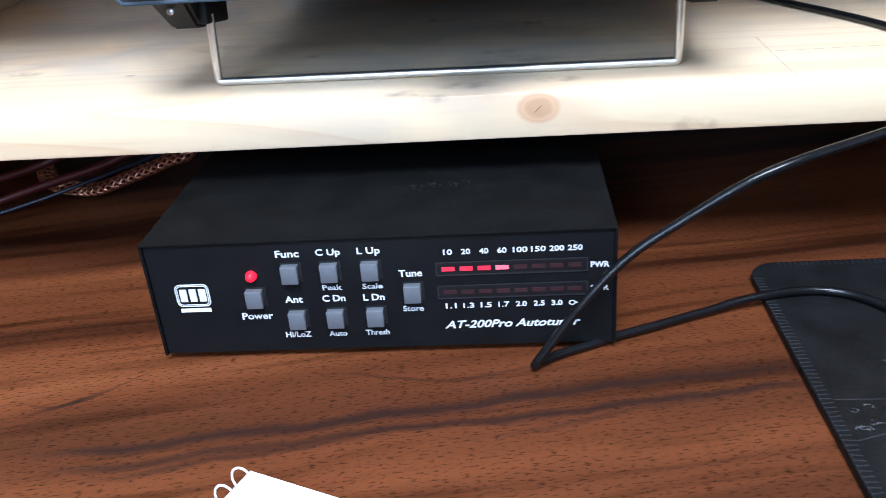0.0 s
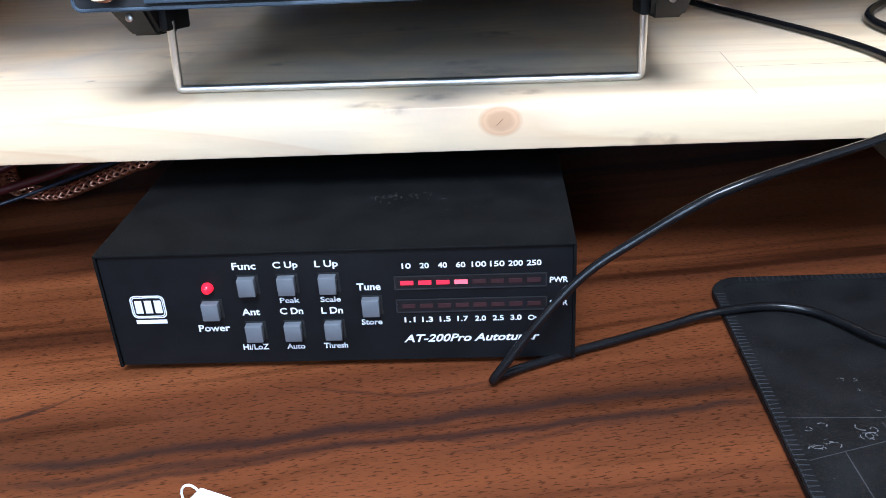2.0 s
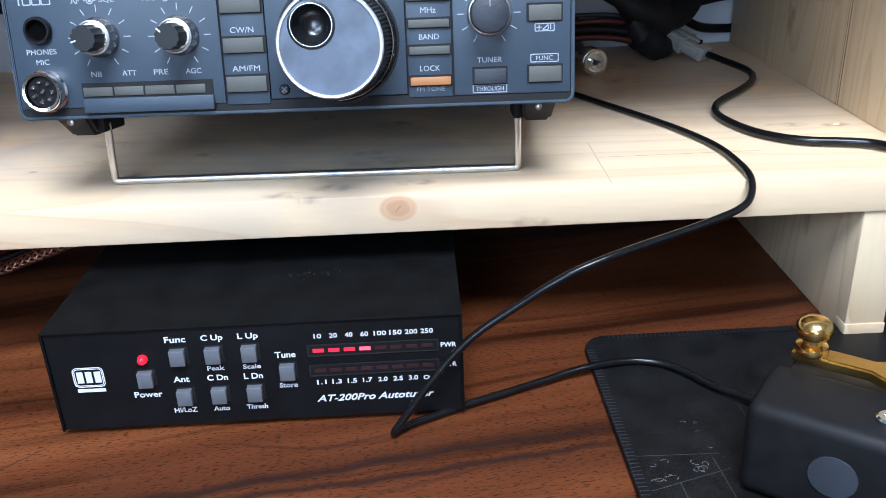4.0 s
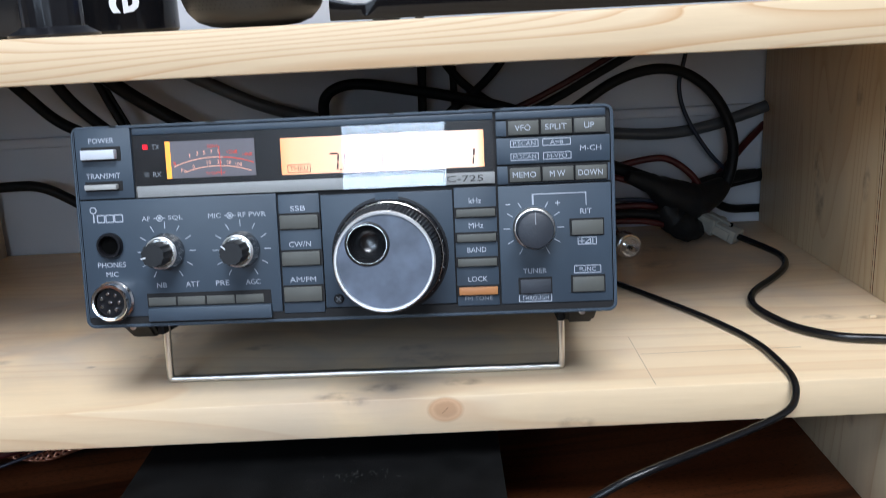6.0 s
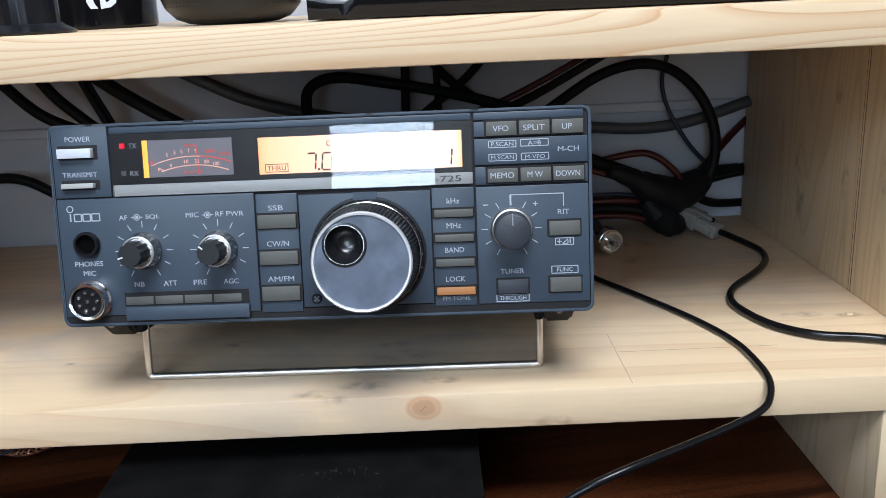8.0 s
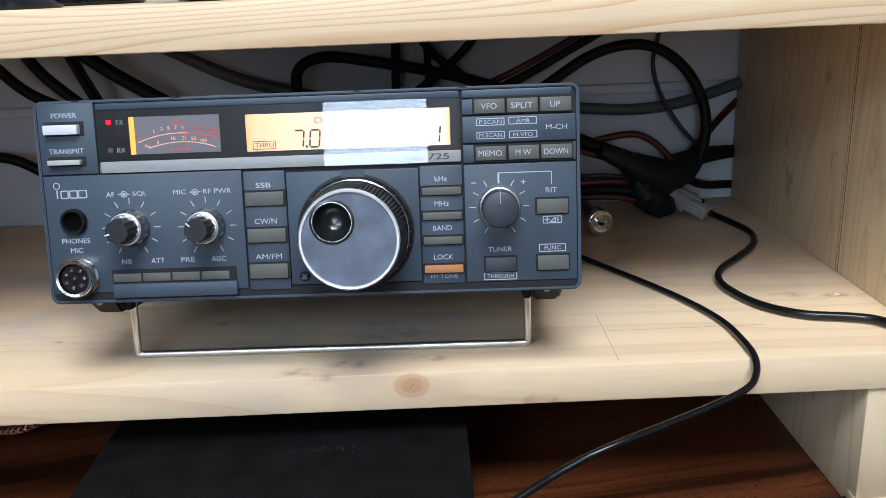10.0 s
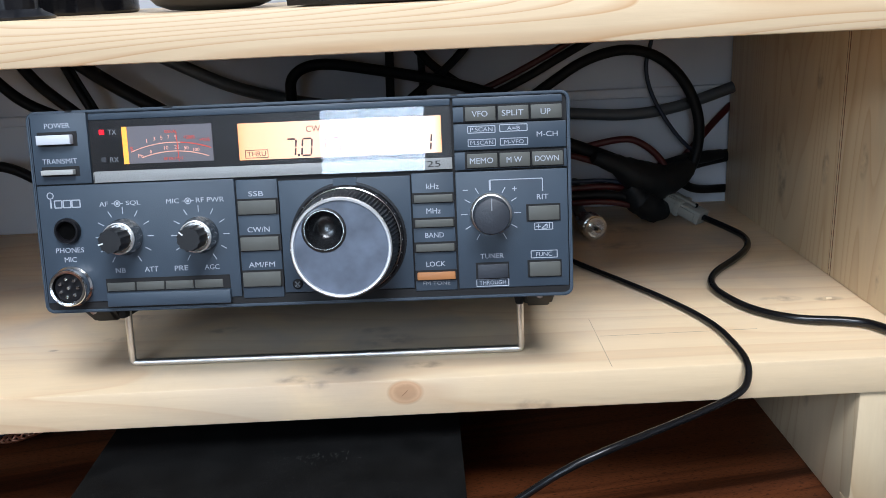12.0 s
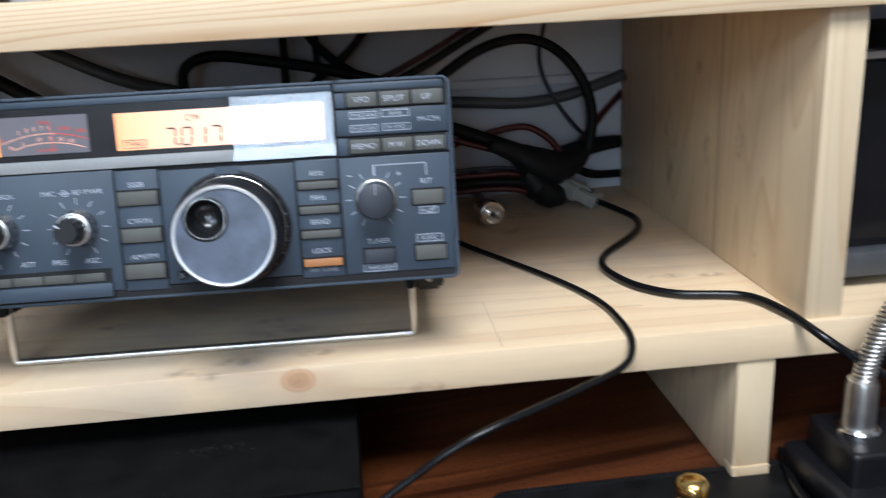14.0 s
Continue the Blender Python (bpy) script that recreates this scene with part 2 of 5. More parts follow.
    brk.inputs["From Min"].default_value, brk.inputs["From Max"].default_value = 0.30, 0.52
    brk.inputs["To Min"].default_value = 0.45
    nt.links.new(band.outputs["Fac"], brk.inputs["Value"])
    col = mix(nt, maths(nt, "MULTIPLY", total, brk.outputs["Result"]), col, (0.020, 0.0105, 0.0085))
    nt.links.new(col, b.inputs["Base Color"])
    b.inputs["Roughness"].default_value = 0.40
    b.inputs["Specular IOR Level"].default_value = 0.14
    bp = nt.nodes.new("ShaderNodeBump")
    bp.inputs["Strength"].default_value, bp.inputs["Distance"].default_value = 0.1, 0.0004
    nt.links.new(pore.outputs["Fac"], bp.inputs["Height"])
    nt.links.new(bp.outputs["Normal"], b.inputs["Normal"])
    return m


def pane_mat(name, tint=(1, 1, 1), rough=0.01):
    """Thin clear plastic: see-through, with a Fresnel reflection."""
    m = bpy.data.materials.new(name)
    m.use_nodes = True
    nt = m.node_tree
    out = nt.nodes["Material Output"]
    nt.nodes.remove(nt.nodes["Principled BSDF"])
    tr, gl, mx, fr = (nt.nodes.new(k) for k in ("ShaderNodeBsdfTransparent", "ShaderNodeBsdfGlossy", "ShaderNodeMixShader", "ShaderNodeFresnel"))
    tr.inputs["Color"].default_value = (*tint, 1)
    gl.inputs["Roughness"].default_value = rough
    fr.inputs["IOR"].default_value = 1.48
    nt.links.new(fr.outputs[0], mx.inputs[0])
    nt.links.new(tr.outputs[0], mx.inputs[1])
    nt.links.new(gl.outputs[0], mx.inputs[2])
    nt.links.new(mx.outputs[0], out.inputs["Surface"])
    return m


S, T = 0.0895, 0.0193           # lower shelf: top and thickness
U, TU = 0.2429, 0.0196          # upper shelf: underside and thickness
WALL = 0.316
# The wide grey patches paint the radio's soft shadow as well as grime
PINE_LOW = pine("pine_lower", "x", [(0.0418, 0.0, 0.0827, 0.0075)],
                [(0.0314, 0.0499, S, 0.011), (0.0243, 0.0650, S, 0.007), (-0.0067, 0.1376, S, 0.007), (0.0402, 0.1175, S, 0.009), (0.0001, 0.0006, S, 0.004), (0.0130, 0.0130, S, 0.0075), (-0.0110, 0.0060, S, 0.0060), (0.0500, 0.0160, S, 0.0060), (0.1035, 0.0, 0.0725, 0.005), (-0.1199, 0.0689, S, 0.004), (-0.15, 0.057, S, 0.002), (0.2549, 0.0826, S, 0.0065), (0.2808, 0.0794, S, 0.0045), (-0.12, 0.10, S, 0.008), (0.19, 0.20, S, 0.012), (-0.06, 0.075, S, 0.006), (-0.21, 0.07, S, 0.006), (0.20, 0.24, S, 0.012)], 3.1, dirt_shade=[(0.0, 0.11, S, 0.17), (0.18, 0.20, S, 0.16), (-0.20, 0.13, S, 0.13), (0.01, 0.025, S, 0.045)], grain=(0.76, 0.535, 0.32), rings=19.0)
PINE_UP = pine("pine_upper", "x", [], [], 9.3, grain=(0.66, 0.38, 0.18), rings=85.0)
PINE_SIDE = pine("pine_side", "z", [], [(0.298, 0.1969, 0.1319, 0.009), (0.298, 0.1341, 0.1534, 0.006), (0.298, 0.0881, 0.1661, 0.006), (0.298, 0.205, 0.150, 0.007), (0.298, 0.060, 0.105, 0.005), (0.298, 0.150, 0.205, 0.006)], 5.2, base=(0.74, 0.60, 0.40), grain=(0.62, 0.44, 0.25), rings=34.0)
# Support pine: shade below the shelf is put into the darker base
PINE_LEG = pine("pine_leg", "z", [], [(0.2635, 0.06, 0.045, 0.007), (0.2635, 0.14, 0.03, 0.008)], 7.7, base=(0.74, 0.60, 0.40), grain=(0.62, 0.44, 0.25))
WALNUT = walnut("walnut_desk")
WALLP = mat("painted_wall", (0.54, 0.57, 0.63), 0.6, var=0.03, scale=8, bump=0.15, bump_scale=90)
ROOMP = mat("room_paint", (0.42, 0.43, 0.45), 0.8, var=0.03, scale=4)
# Unseen walls darkened to cut light under the shelf; their brown is invented
ROOMDARK = mat("light_cutting_wall", (0.16, 0.13, 0.10), 0.8, var=0.06, scale=4)
CARPET = mat("room_carpet", (0.12, 0.105, 0.09), 0.95, var=0.2, scale=40)
KNOBCAP = mat("knob_black", (0.017, 0.018, 0.020), 0.42, var=0.15, scale=120, spec=0.4)
CASE = mat("radio_plastic", (0.044, 0.064, 0.090), 0.42, var=0.10, scale=35, bump=0.10, bump_scale=1800)
CASE_TOP = mat("radio_cover", (0.036, 0.042, 0.054), 0.5, var=0.15, scale=50, bump=0.2, bump_scale=900)
BLACKP = mat("black_plastic", (0.008, 0.008, 0.010), 0.30, var=0.2, scale=90, spec=0.35)
# Near-black colour that paints the shade inside openings not cut out
VOID = mat("hole_shade", (0.002, 0.002, 0.002), 0.95, var=0.1, spec=0.05)
GROOVE = mat("groove_black", (0.006, 0.006, 0.007), 0.7, var=0.1)
KEYGREY = mat("button_olive_grey", (0.094, 0.097, 0.088), 0.5, var=0.08, scale=120)
KEYLIGHT = mat("button_pale", (0.62, 0.66, 0.72), 0.4, var=0.04)
KEYSILVER = mat("button_silver", (0.42, 0.43, 0.42), 0.4, var=0.05)
KEYORANGE = mat("button_orange", (0.44, 0.19, 0.07), 0.45, var=0.05)
KEYBLUE = mat("button_slate", (0.118, 0.128, 0.146), 0.45, var=0.06, scale=150)
PRINT = mat("print_white", (0.74, 0.76, 0.80), 0.6, var=0.03)
PRINT_SOFT = mat("print_pale_grey", (0.42, 0.46, 0.53), 0.6, var=0.04)
DARKSTEEL = mat("dark_nickel", (0.50, 0.485, 0.46), 0.24, 1.0, var=0.08, scale=160)
PRINT_DIM = mat("print_grey", (0.26, 0.28, 0.31), 0.6, var=0.03)
PRINT_DARK = mat("print_dark", (0.02, 0.02, 0.022), 0.6, var=0.03)
PRINT_RED = mat("print_red", (0.65, 0.07, 0.05), 0.6, var=0.03, emit=(1.0, 0.12, 0.06), power=0.12)
PRINT_SALMON = mat("print_salmon", (0.8, 0.42, 0.32), 0.6, var=0.03, emit=(1.0, 0.45, 0.3), power=0.2)
LCD_INK = mat("display_segments", (0.05, 0.04, 0.04), 0.6, var=0.05)
STRIP = mat("silver_strip", (0.32, 0.33, 0.33), 0.5, 0.2, var=0.05, scale=40)
CHROME = mat("chrome", (0.78, 0.78, 0.78), 0.16, 1.0, var=0.04, scale=200)
STEEL = mat("steel_wire", (0.72, 0.70, 0.67), 0.34, 1.0, var=0.08, scale=160)
RUBBER = mat("black_rubber", (0.009, 0.009, 0.010), 0.55, var=0.2, scale=150, spec=0.25)
CABLE = mat("black_cable_jacket", (0.006, 0.006, 0.007), 0.24, var=0.2, scale=150, spec=0.36)
CABLE_GREY = mat("grey_cable_jacket", (0.06, 0.064, 0.07), 0.45, var=0.1, scale=100)
CABLE_RED = mat("red_cable_jacket", (0.055, 0.005, 0.006), 0.4, var=0.15, scale=100)
LEAD = mat("dull_black_cable_jacket", (0.006, 0.006, 0.007), 0.5, var=0.2, scale=150, spec=0.2)
CABLE_BLUE = mat("blue_cable_jacket", (0.012, 0.018, 0.036), 0.4, var=0.15, scale=100)
POLISHED = mat("polished_aluminium", (0.92, 0.92, 0.92), 0.42, 0.85, var=0.03, scale=200)
COPPER = mat("copper_braid", (0.75, 0.40, 0.28), 0.30, 1.0, var=0.2, scale=300)
TUNER_PAINT = mat("black_textured_paint", (0.0050, 0.0051, 0.0052), 0.62, var=0.35, scale=60, bump=0.35, bump_scale=1500, spec=0.08)
TUNER_FRONT = mat("black_panel", (0.0062, 0.0066, 0.0078), 0.42, var=0.15, scale=80, bump=0.1, bump_scale=1500, spec=0.14)
LED_RED = mat("lit_red_led", (0.7, 0.01, 0.02), 0.25, var=0.05, emit=(1.0, 0.01, 0.03), power=0.9)
DUST = mat("grey_dust", (0.04, 0.04, 0.038), 0.8, var=0.2)
LED_BAR = mat("lit_red_segment", (0.3, 0.01, 0.02), 0.4, var=0.05, emit=(1.0, 0.03, 0.075), power=0.55)
LED_BRIGHT = mat("lit_pink_segment", (0.4, 0.05, 0.07), 0.4, var=0.05, emit=(1.0, 0.12, 0.17), power=0.95)
LED_OFF = mat("unlit_segment", (0.028, 0.008, 0.010), 0.5, var=0.2)
LED_DARK = mat("unlit_small_lamp", (0.06, 0.065, 0.075), 0.5, var=0.1)
AMBER = mat("amber_lit_bar", (0.7, 0.3, 0.05), 0.4, var=0.05, emit=(1.0, 0.40, 0.04), power=0.9)
METER = mat("meter_face", (0.12, 0.12, 0.14), 0.5, var=0.05, emit=(0.9, 0.75, 0.8), power=0.04)
BRASS = mat("polished_brass", (0.86, 0.58, 0.20), 0.22, 1.0, var=0.08, scale=120)
PAD = mat("black_leatherette", (0.0080, 0.0080, 0.0086), 0.45, var=0.35, scale=60, bump=0.35, bump_scale=1200, spec=0.22)
STITCH = mat("grey_stitching", (0.021, 0.022, 0.026), 0.42, var=0.2)
SCUFF = mat("pale_scuff", (0.13, 0.13, 0.135), 0.7, var=0.1)
CREASE = mat("pale_crease", (0.042, 0.042, 0.045), 0.7, var=0.2)
PAPER = mat("white_paper", (0.82, 0.81, 0.79), 0.7, var=0.03)
WHITEPLASTIC = mat("translucent_white_nylon", (0.29, 0.29, 0.265), 0.35, var=0.10, scale=100)
SPEAKER_BLACK = mat("speaker_mesh_black", (0.006, 0.006, 0.007), 0.4, var=0.2)
# Blue window reflection on the black speaker, put into the colour
SPEAKER_SHEEN = mat("speaker_blue_sheen", (0.03, 0.12, 0.42), 0.35, var=0.15)
EQUIP = mat("equipment_grey_black", (0.012, 0.012, 0.014), 0.45, var=0.15)
# Base lifted and blued: the dial's sky reflection is painted in, besides smudges
KNOBFACE = mat("dial_face", (0.100, 0.122, 0.168), 0.34, var=0.38, scale=75)
DIMPLE = mat("dimple_black", (0.014, 0.015, 0.017), 0.24, var=0.2, scale=200, spec=0.9)
GLOSSBLACK = mat("glossy_black", (0.005, 0.005, 0.006), 0.12, var=0.1, spec=0.3)
PENCIL = mat("pencil_line", (0.42, 0.32, 0.23), 0.7, var=0.2, scale=300)
CRACK = mat("dark_crack", (0.20, 0.11, 0.06), 0.8, var=0.2, scale=300)
PANE = pane_mat("window_plastic")


def glow_mat():
    """Back-lit display: amber at its lamp end, paler along it."""
    m = mat("lit_display", (0.30, 0.17, 0.10), 0.4, var=0.02)
    nt = m.node_tree
    b = nt.nodes["Principled BSDF"]
    tc = nt.nodes.new("ShaderNodeTexCoord")
    sp = nt.nodes.new("ShaderNodeSeparateXYZ")
    nt.links.new(tc.outputs["Generated"], sp.inputs[0])
    nt.links.new(ramp(nt, sp.outputs["X"], [(0.0, (1.0, 0.36, 0.12)), (0.05, (1.0, 0.50, 0.27)), (0.30, (1.0, 0.62, 0.44)), (0.7, (1.0, 0.76, 0.62)), (0.96, (1.0, 0.82, 0.68)), (1.0, (1.0, 0.50, 0.22))]), b.inputs["Emission Color"])
    b.inputs["Emission Strength"].default_value = 1.2
    return m


LCD = glow_mat()

# ---- building helpers ----


def box(bm, x0, x1, y0, y1, z0, z1, bevel=0.0, segs=2):
    m = Matrix.LocRotScale(((x0 + x1) / 2, (y0 + y1) / 2, (z0 + z1) / 2), None, (x1 - x0, y1 - y0, z1 - z0))
    r = bmesh.ops.create_cube(bm, size=1, matrix=m)
    if bevel:
        es = list({e for v in r["verts"] for e in v.link_edges})
        bmesh.ops.bevel(bm, geom=es, offset=bevel, segments=segs, profile=0.5, affect="EDGES")
    return bm


def lathe(bm, profile, centre=(0, 0, 0), axis="z", segs=32, flute=0.0, flutes=0, fluted=(), caps=(0, -1)):
    """Turn (radius, height) pairs round an axis; heights run along it (y: towards the viewer). fluted: indices of rings with scallops."""
    rings = []
    c = Vector(centre)
    for k, (r, h) in enumerate(profile):
        ring = []
        for i in range(segs):
            a = 2 * math.pi * i / segs
            rr = r * (1 - flute * (0.5 + 0.5 * math.cos(flutes * a))) if k in fluted else r
            p = {"z": (rr * math.cos(a), rr * math.sin(a), h), "y": (rr * math.cos(a), -h, rr * math.sin(a)), "x": (h, rr * math.cos(a), rr * math.sin(a))}[axis]
            ring.append(bm.verts.new(c + Vector(p)))
        rings.append(ring)
    for a, b in zip(rings, rings[1:]):
        for i in range(segs):
            bm.faces.new((a[i], a[(i + 1) % segs], b[(i + 1) % segs], b[i]))
    for k in caps:
        bm.faces.new(rings[k])
    bmesh.ops.recalc_face_normals(bm, faces=bm.faces[:])
    return bm


def smooth(me, angle=40):
    for p in me.polygons:
        p.use_smooth = True
    me.set_sharp_from_angle(angle=radians(angle))


def mesh_of(name, bm, material, sm=True):
    me = bpy.data.meshes.new(name)
    bm.to_mesh(me)
    bm.free()
    me.materials.append(material)
    if sm:
        smooth(me)
    return me


def part(name, bm, material, parent, label="", sm=True):
    ob = new(name, mesh_of(name, bm, material, sm))
    ob.parent = parent
    if label:
        ob["label"] = label
    return ob


def thing(name, bm, material, label, category, group="", kind="", sm=True, at=None):
    ob = new(name, mesh_of(name, bm, material, sm))
    if at is not None:
        ob.matrix_world = at
    return tagged(ob, label, category, group, kind)


def holder(name, at, label, category, group=""):
    ob = new(name)
    ob.empty_display_size = 0.01
    ob.matrix_world = at
    return tagged(ob, label, category, group)


def B():
    return bmesh.new()


def tube_mesh(name, pts, r, material, cyclic=False, poly=False, res=6):
    cu = bpy.data.curves.new(name, "CURVE")
    cu.dimensions, cu.bevel_depth, cu.bevel_resolution, cu.resolution_u, cu.use_fill_caps = "3D", r, 3, res, True
    if poly:
        sp = cu.splines.new("POLY")
        sp.points.add(len(pts) - 1)
        for p, q in zip(sp.points, pts):
            p.co = (*q, 1)
    else:
        sp = cu.splines.new("NURBS")
        sp.points.add(len(pts) - 1)
        for p, q in zip(sp.points, pts):
            p.co = (*q, 1)
        sp.use_endpoint_u, sp.order_u = True, 3
    sp.use_cyclic_u = cyclic
    tmp = bpy.data.objects.new("tmp", cu)
    me = bpy.data.meshes.new_from_object(tmp)
    bpy.data.objects.remove(tmp)
    bpy.data.curves.remove(cu)
    me.name = name
    me.materials.clear()
    me.materials.append(material)
    smooth(me, 60)
    return me


def tube(name, pts, r, material, label="", category="", group="", parent=None, poly=False, kind=""):
    ob = new(name, tube_mesh(name, pts, r, material, poly=poly))
    if parent is not None:
        ob.parent = parent
        if label:
            ob["label"] = label
        return ob
    return tagged(ob, label, category, group, kind)


def glyphs(body, w, h, depth=0.00012, shear=0.0, bold=0.0):
    """The mesh of a line of writing, w wide and h high, centred on the origin, facing -y."""
    cu = bpy.data.curves.new("lettering", "FONT")
    cu.body, cu.size, cu.shear, cu.extrude, cu.offset, cu.resolution_u = body, 1.0, shear, 0.02, bold, 3
    tmp = bpy.data.objects.new("tmp", cu)
    me = bpy.data.meshes.new_from_object(tmp)
    bpy.data.objects.remove(tmp)
    bpy.data.curves.remove(cu)
    co = np.empty(len(me.vertices) * 3)
    me.vertices.foreach_get("co", co)
    co = co.reshape(-1, 3)
    lo, hi = co.min(0), co.max(0)
    u = (co - (lo + hi) / 2) / (hi - lo)
    out = np.stack([u[:, 0] * w, -u[:, 2] * depth, u[:, 1] * h], 1)
    me.vertices.foreach_set("co", out.ravel())
    me.update()
    return me


def write(parent, body, u, v, w, h, material, y=0.0, shear=0.0, bold=0.0, turn=0.0):
    me = glyphs(body, w / 1000, h / 1000, shear=shear, bold=bold)
    me.materials.append(material)
    ob = new("lettering", me)
    ob.parent = parent
    ob.matrix_basis = Matrix.Translation((u / 1000, y - 0.00007, v / 1000)) @ Matrix.Rotation(radians(turn), 4, "Y")
    return ob


def bar(bm, u0, u1, v0, v1, y=0.0, d=0.00012):
    box(bm, u0 / 1000, u1 / 1000, y - d, y, v0 / 1000, v1 / 1000)


def stroke(bm, u0, v0, u1, v1, wid, y=0.0, d=0.00012):
    """A printed straight line, in millimetres."""
    p, q = Vector((u0, v0)), Vector((u1, v1))
    n = (q - p).normalized()
    n = Vector((-n.y, n.x)) * wid / 2
    vs = []
    for yy in (y - d, y):
        for a in (p + n, p - n, q - n, q + n):
            vs.append(bm.verts.new((a.x / 1000, yy, a.y / 1000)))
    for f in ((0, 1, 2, 3), (7, 6, 5, 4), (0, 4, 5, 1), (1, 5, 6, 2), (2, 6, 7, 3), (3, 7, 4, 0)):
        bm.faces.new([vs[i] for i in f])
    bmesh.ops.recalc_face_normals(bm, faces=bm.faces[:])


def frame_box(bm, u, v, w, h, wid=0.35, y=0.0):
    for a in ((u - w / 2, v - h / 2, u + w / 2, v - h / 2), (u + w / 2, v - h / 2, u + w / 2, v + h / 2), (u + w / 2, v + h / 2, u - w / 2, v + h / 2), (u - w / 2, v + h / 2, u - w / 2, v - h / 2)):
        stroke(bm, *a, wid, y)


def ring_frame(w, h, rad, t, y0, y1, at=(0, 0), bevel=0.0):
    """A rounded-rectangle frame facing -y: w by h from its lower corner, t wide, from y0 (front) to y1."""
    bm = B()
    loops = []
    for y, d in ((y1, 0.0), (y0, 0.0), (y0, t), (y1, t)):
        loop = []
        for cx, cz, a0 in ((w - rad, h - rad, 0), (rad, h - rad, 90), (rad, rad, 180), (w - rad, rad, 270)):
            for k in range(6):
                a = radians(a0 + 18 * k)
                q = max(rad - d, 0.0002)
                ox, oz = (cx, cz) if rad > d else (min(max(cx, d), w - d), min(max(cz, d), h - d))
                loop.append(bm.verts.new((at[0] + ox + q * math.cos(a), y, at[1] + oz + q * math.sin(a))))
        loops.append(loop)
    n = len(loops[0])
    for a, b in zip(loops, loops[1:] + loops[:1]):
        for i in range(n):
            bm.faces.new((a[i], a[(i + 1) % n], b[(i + 1) % n], b[i]))
    bmesh.ops.recalc_face_normals(bm, faces=bm.faces[:])
    if bevel:
        bmesh.ops.bevel(bm, geom=[e for e in bm.edges if abs(e.verts[0].co.y - y0) < 1e-6 and abs(e.verts[1].co.y - y0) < 1e-6], offset=bevel, segments=2, affect="EDGES")
    return bm


def rounded_block(w, h, rad, y0, y1):
    """A solid rounded rectangle facing -y, from y0 to y1."""
    bm = B()
    vs = []
    for cx, cz, a0 in ((w - rad, h - rad, 0), (rad, h - rad, 90), (rad, rad, 180), (w - rad, rad, 270)):
        for k in range(6):
            a = radians(a0 + 18 * k)
            vs.append(bm.verts.new((cx + rad * math.cos(a), y0, cz + rad * math.sin(a))))
    f = bm.faces.new(vs)
    ex = bmesh.ops.extrude_face_region(bm, geom=[f])
    bmesh.ops.translate(bm, verts=[v for v in ex["geom"] if isinstance(v, bmesh.types.BMVert)], vec=(0, y1 - y0, 0))
    bmesh.ops.recalc_face_normals(bm, faces=bm.faces[:])
    return bm


def wall_with_hole(name, x0, x1, y0, y1, z0, z1, hole, material, label):
    """A wall across y with rectangular openings (x0, x1, z0, z1)."""
    bm = B()
    at_x = x0
    for a, b, c, d in hole:
        box(bm, at_x, a, y0, y1, z0, z1)
        box(bm, a, b, y0, y1, z0, c)
        box(bm, a, b, y0, y1, d, z1)
        at_x = b
    box(bm, at_x, x1, y0, y1, z0, z1)
    return thing(name, bm, material, label, "wall", kind="structure", sm=False)


# ---- the room and the desk ----
thing("floor", box(B(), -1.9, 1.9, -2.3, 0.44, -0.80, -0.75), CARPET, "plain dark carpeted floor under the desk", "floor", kind="structure", sm=False)
thing("ceiling", box(B(), -1.9, 1.9, -2.3, 0.44, 1.65, 1.70), ROOMP, "plain pale ceiling of the room", "ceiling", kind="structure", sm=False)
thing("wall_west", box(B(), -1.95, -1.9, -2.3, 0.44, -0.80, 1.70), ROOMDARK, "unseen side wall of the room, darkened to cut bounce light", "wall", kind="structure", sm=False)
thing("wall_east", box(B(), 1.9, 1.95, -2.3, 0.44, -0.80, 1.70), ROOMP, "plain pale side wall of the room", "wall", kind="structure", sm=False)
wall_with_hole("wall_south", -1.95, 1.95, -2.30, -2.20, -0.80, 1.70, (FILL_WIN, WIN), ROOMDARK, "unseen wall darkened to cut bounce light, with a window and a fill opening")
wn = box(B(), -1.9, 1.9, WALL, 0.44, -0.75, 1.65)
thing("wall_north", wn, WALLP, "white painted wall behind the shelves", "wall", kind="structure", sm=False)
thing("trim", box(B(), -1.2, 1.2, WALL - 0.006, WALL + 0.01, 0.1770, 0.1848, 0.002), WALLP, "white painted moulding along the wall", "trim", kind="structure")
thing("desk", box(B(), -1.2, 1.2, -0.45, WALL - 0.002, -0.03, 0.0, 0.002), WALNUT, "dark reddish-brown walnut-grain desk top", "desk")

# ---- the pine shelf unit ----
LX0, LX1 = -0.318, 0.298       # inner faces of the uprights of the middle bay
unit = holder("shelf_unit", pose(0, 0, 0), "pale unvarnished pine shelf unit standing on the desk", "shelf unit")
part("lower_shelf", box(B(), -0.60, 0.62, 0.0, WALL - 0.004, S - T, S, 0.0012), PINE_LOW, unit, "pine board with a round knot in its edge")
part("upper_shelf", box(B(), -0.60, 0.62, -0.004, WALL - 0.004, U, U + TU, 0.0012), PINE_UP, unit, "pine board with wavy grain")
for x in (LX1, LX0 - 0.0195):
    part("upright", box(B(), x, x + 0.0195, 0.003, 0.309, S, U, 0.0008), PINE_SIDE, unit)
for x in (0.2635, -0.355):
    part("support", box(B(), x, x + 0.0200, 0.002, 0.304, 0.0, S - T, 0.0008), PINE_LEG, unit, "short pine support board under the shelf")
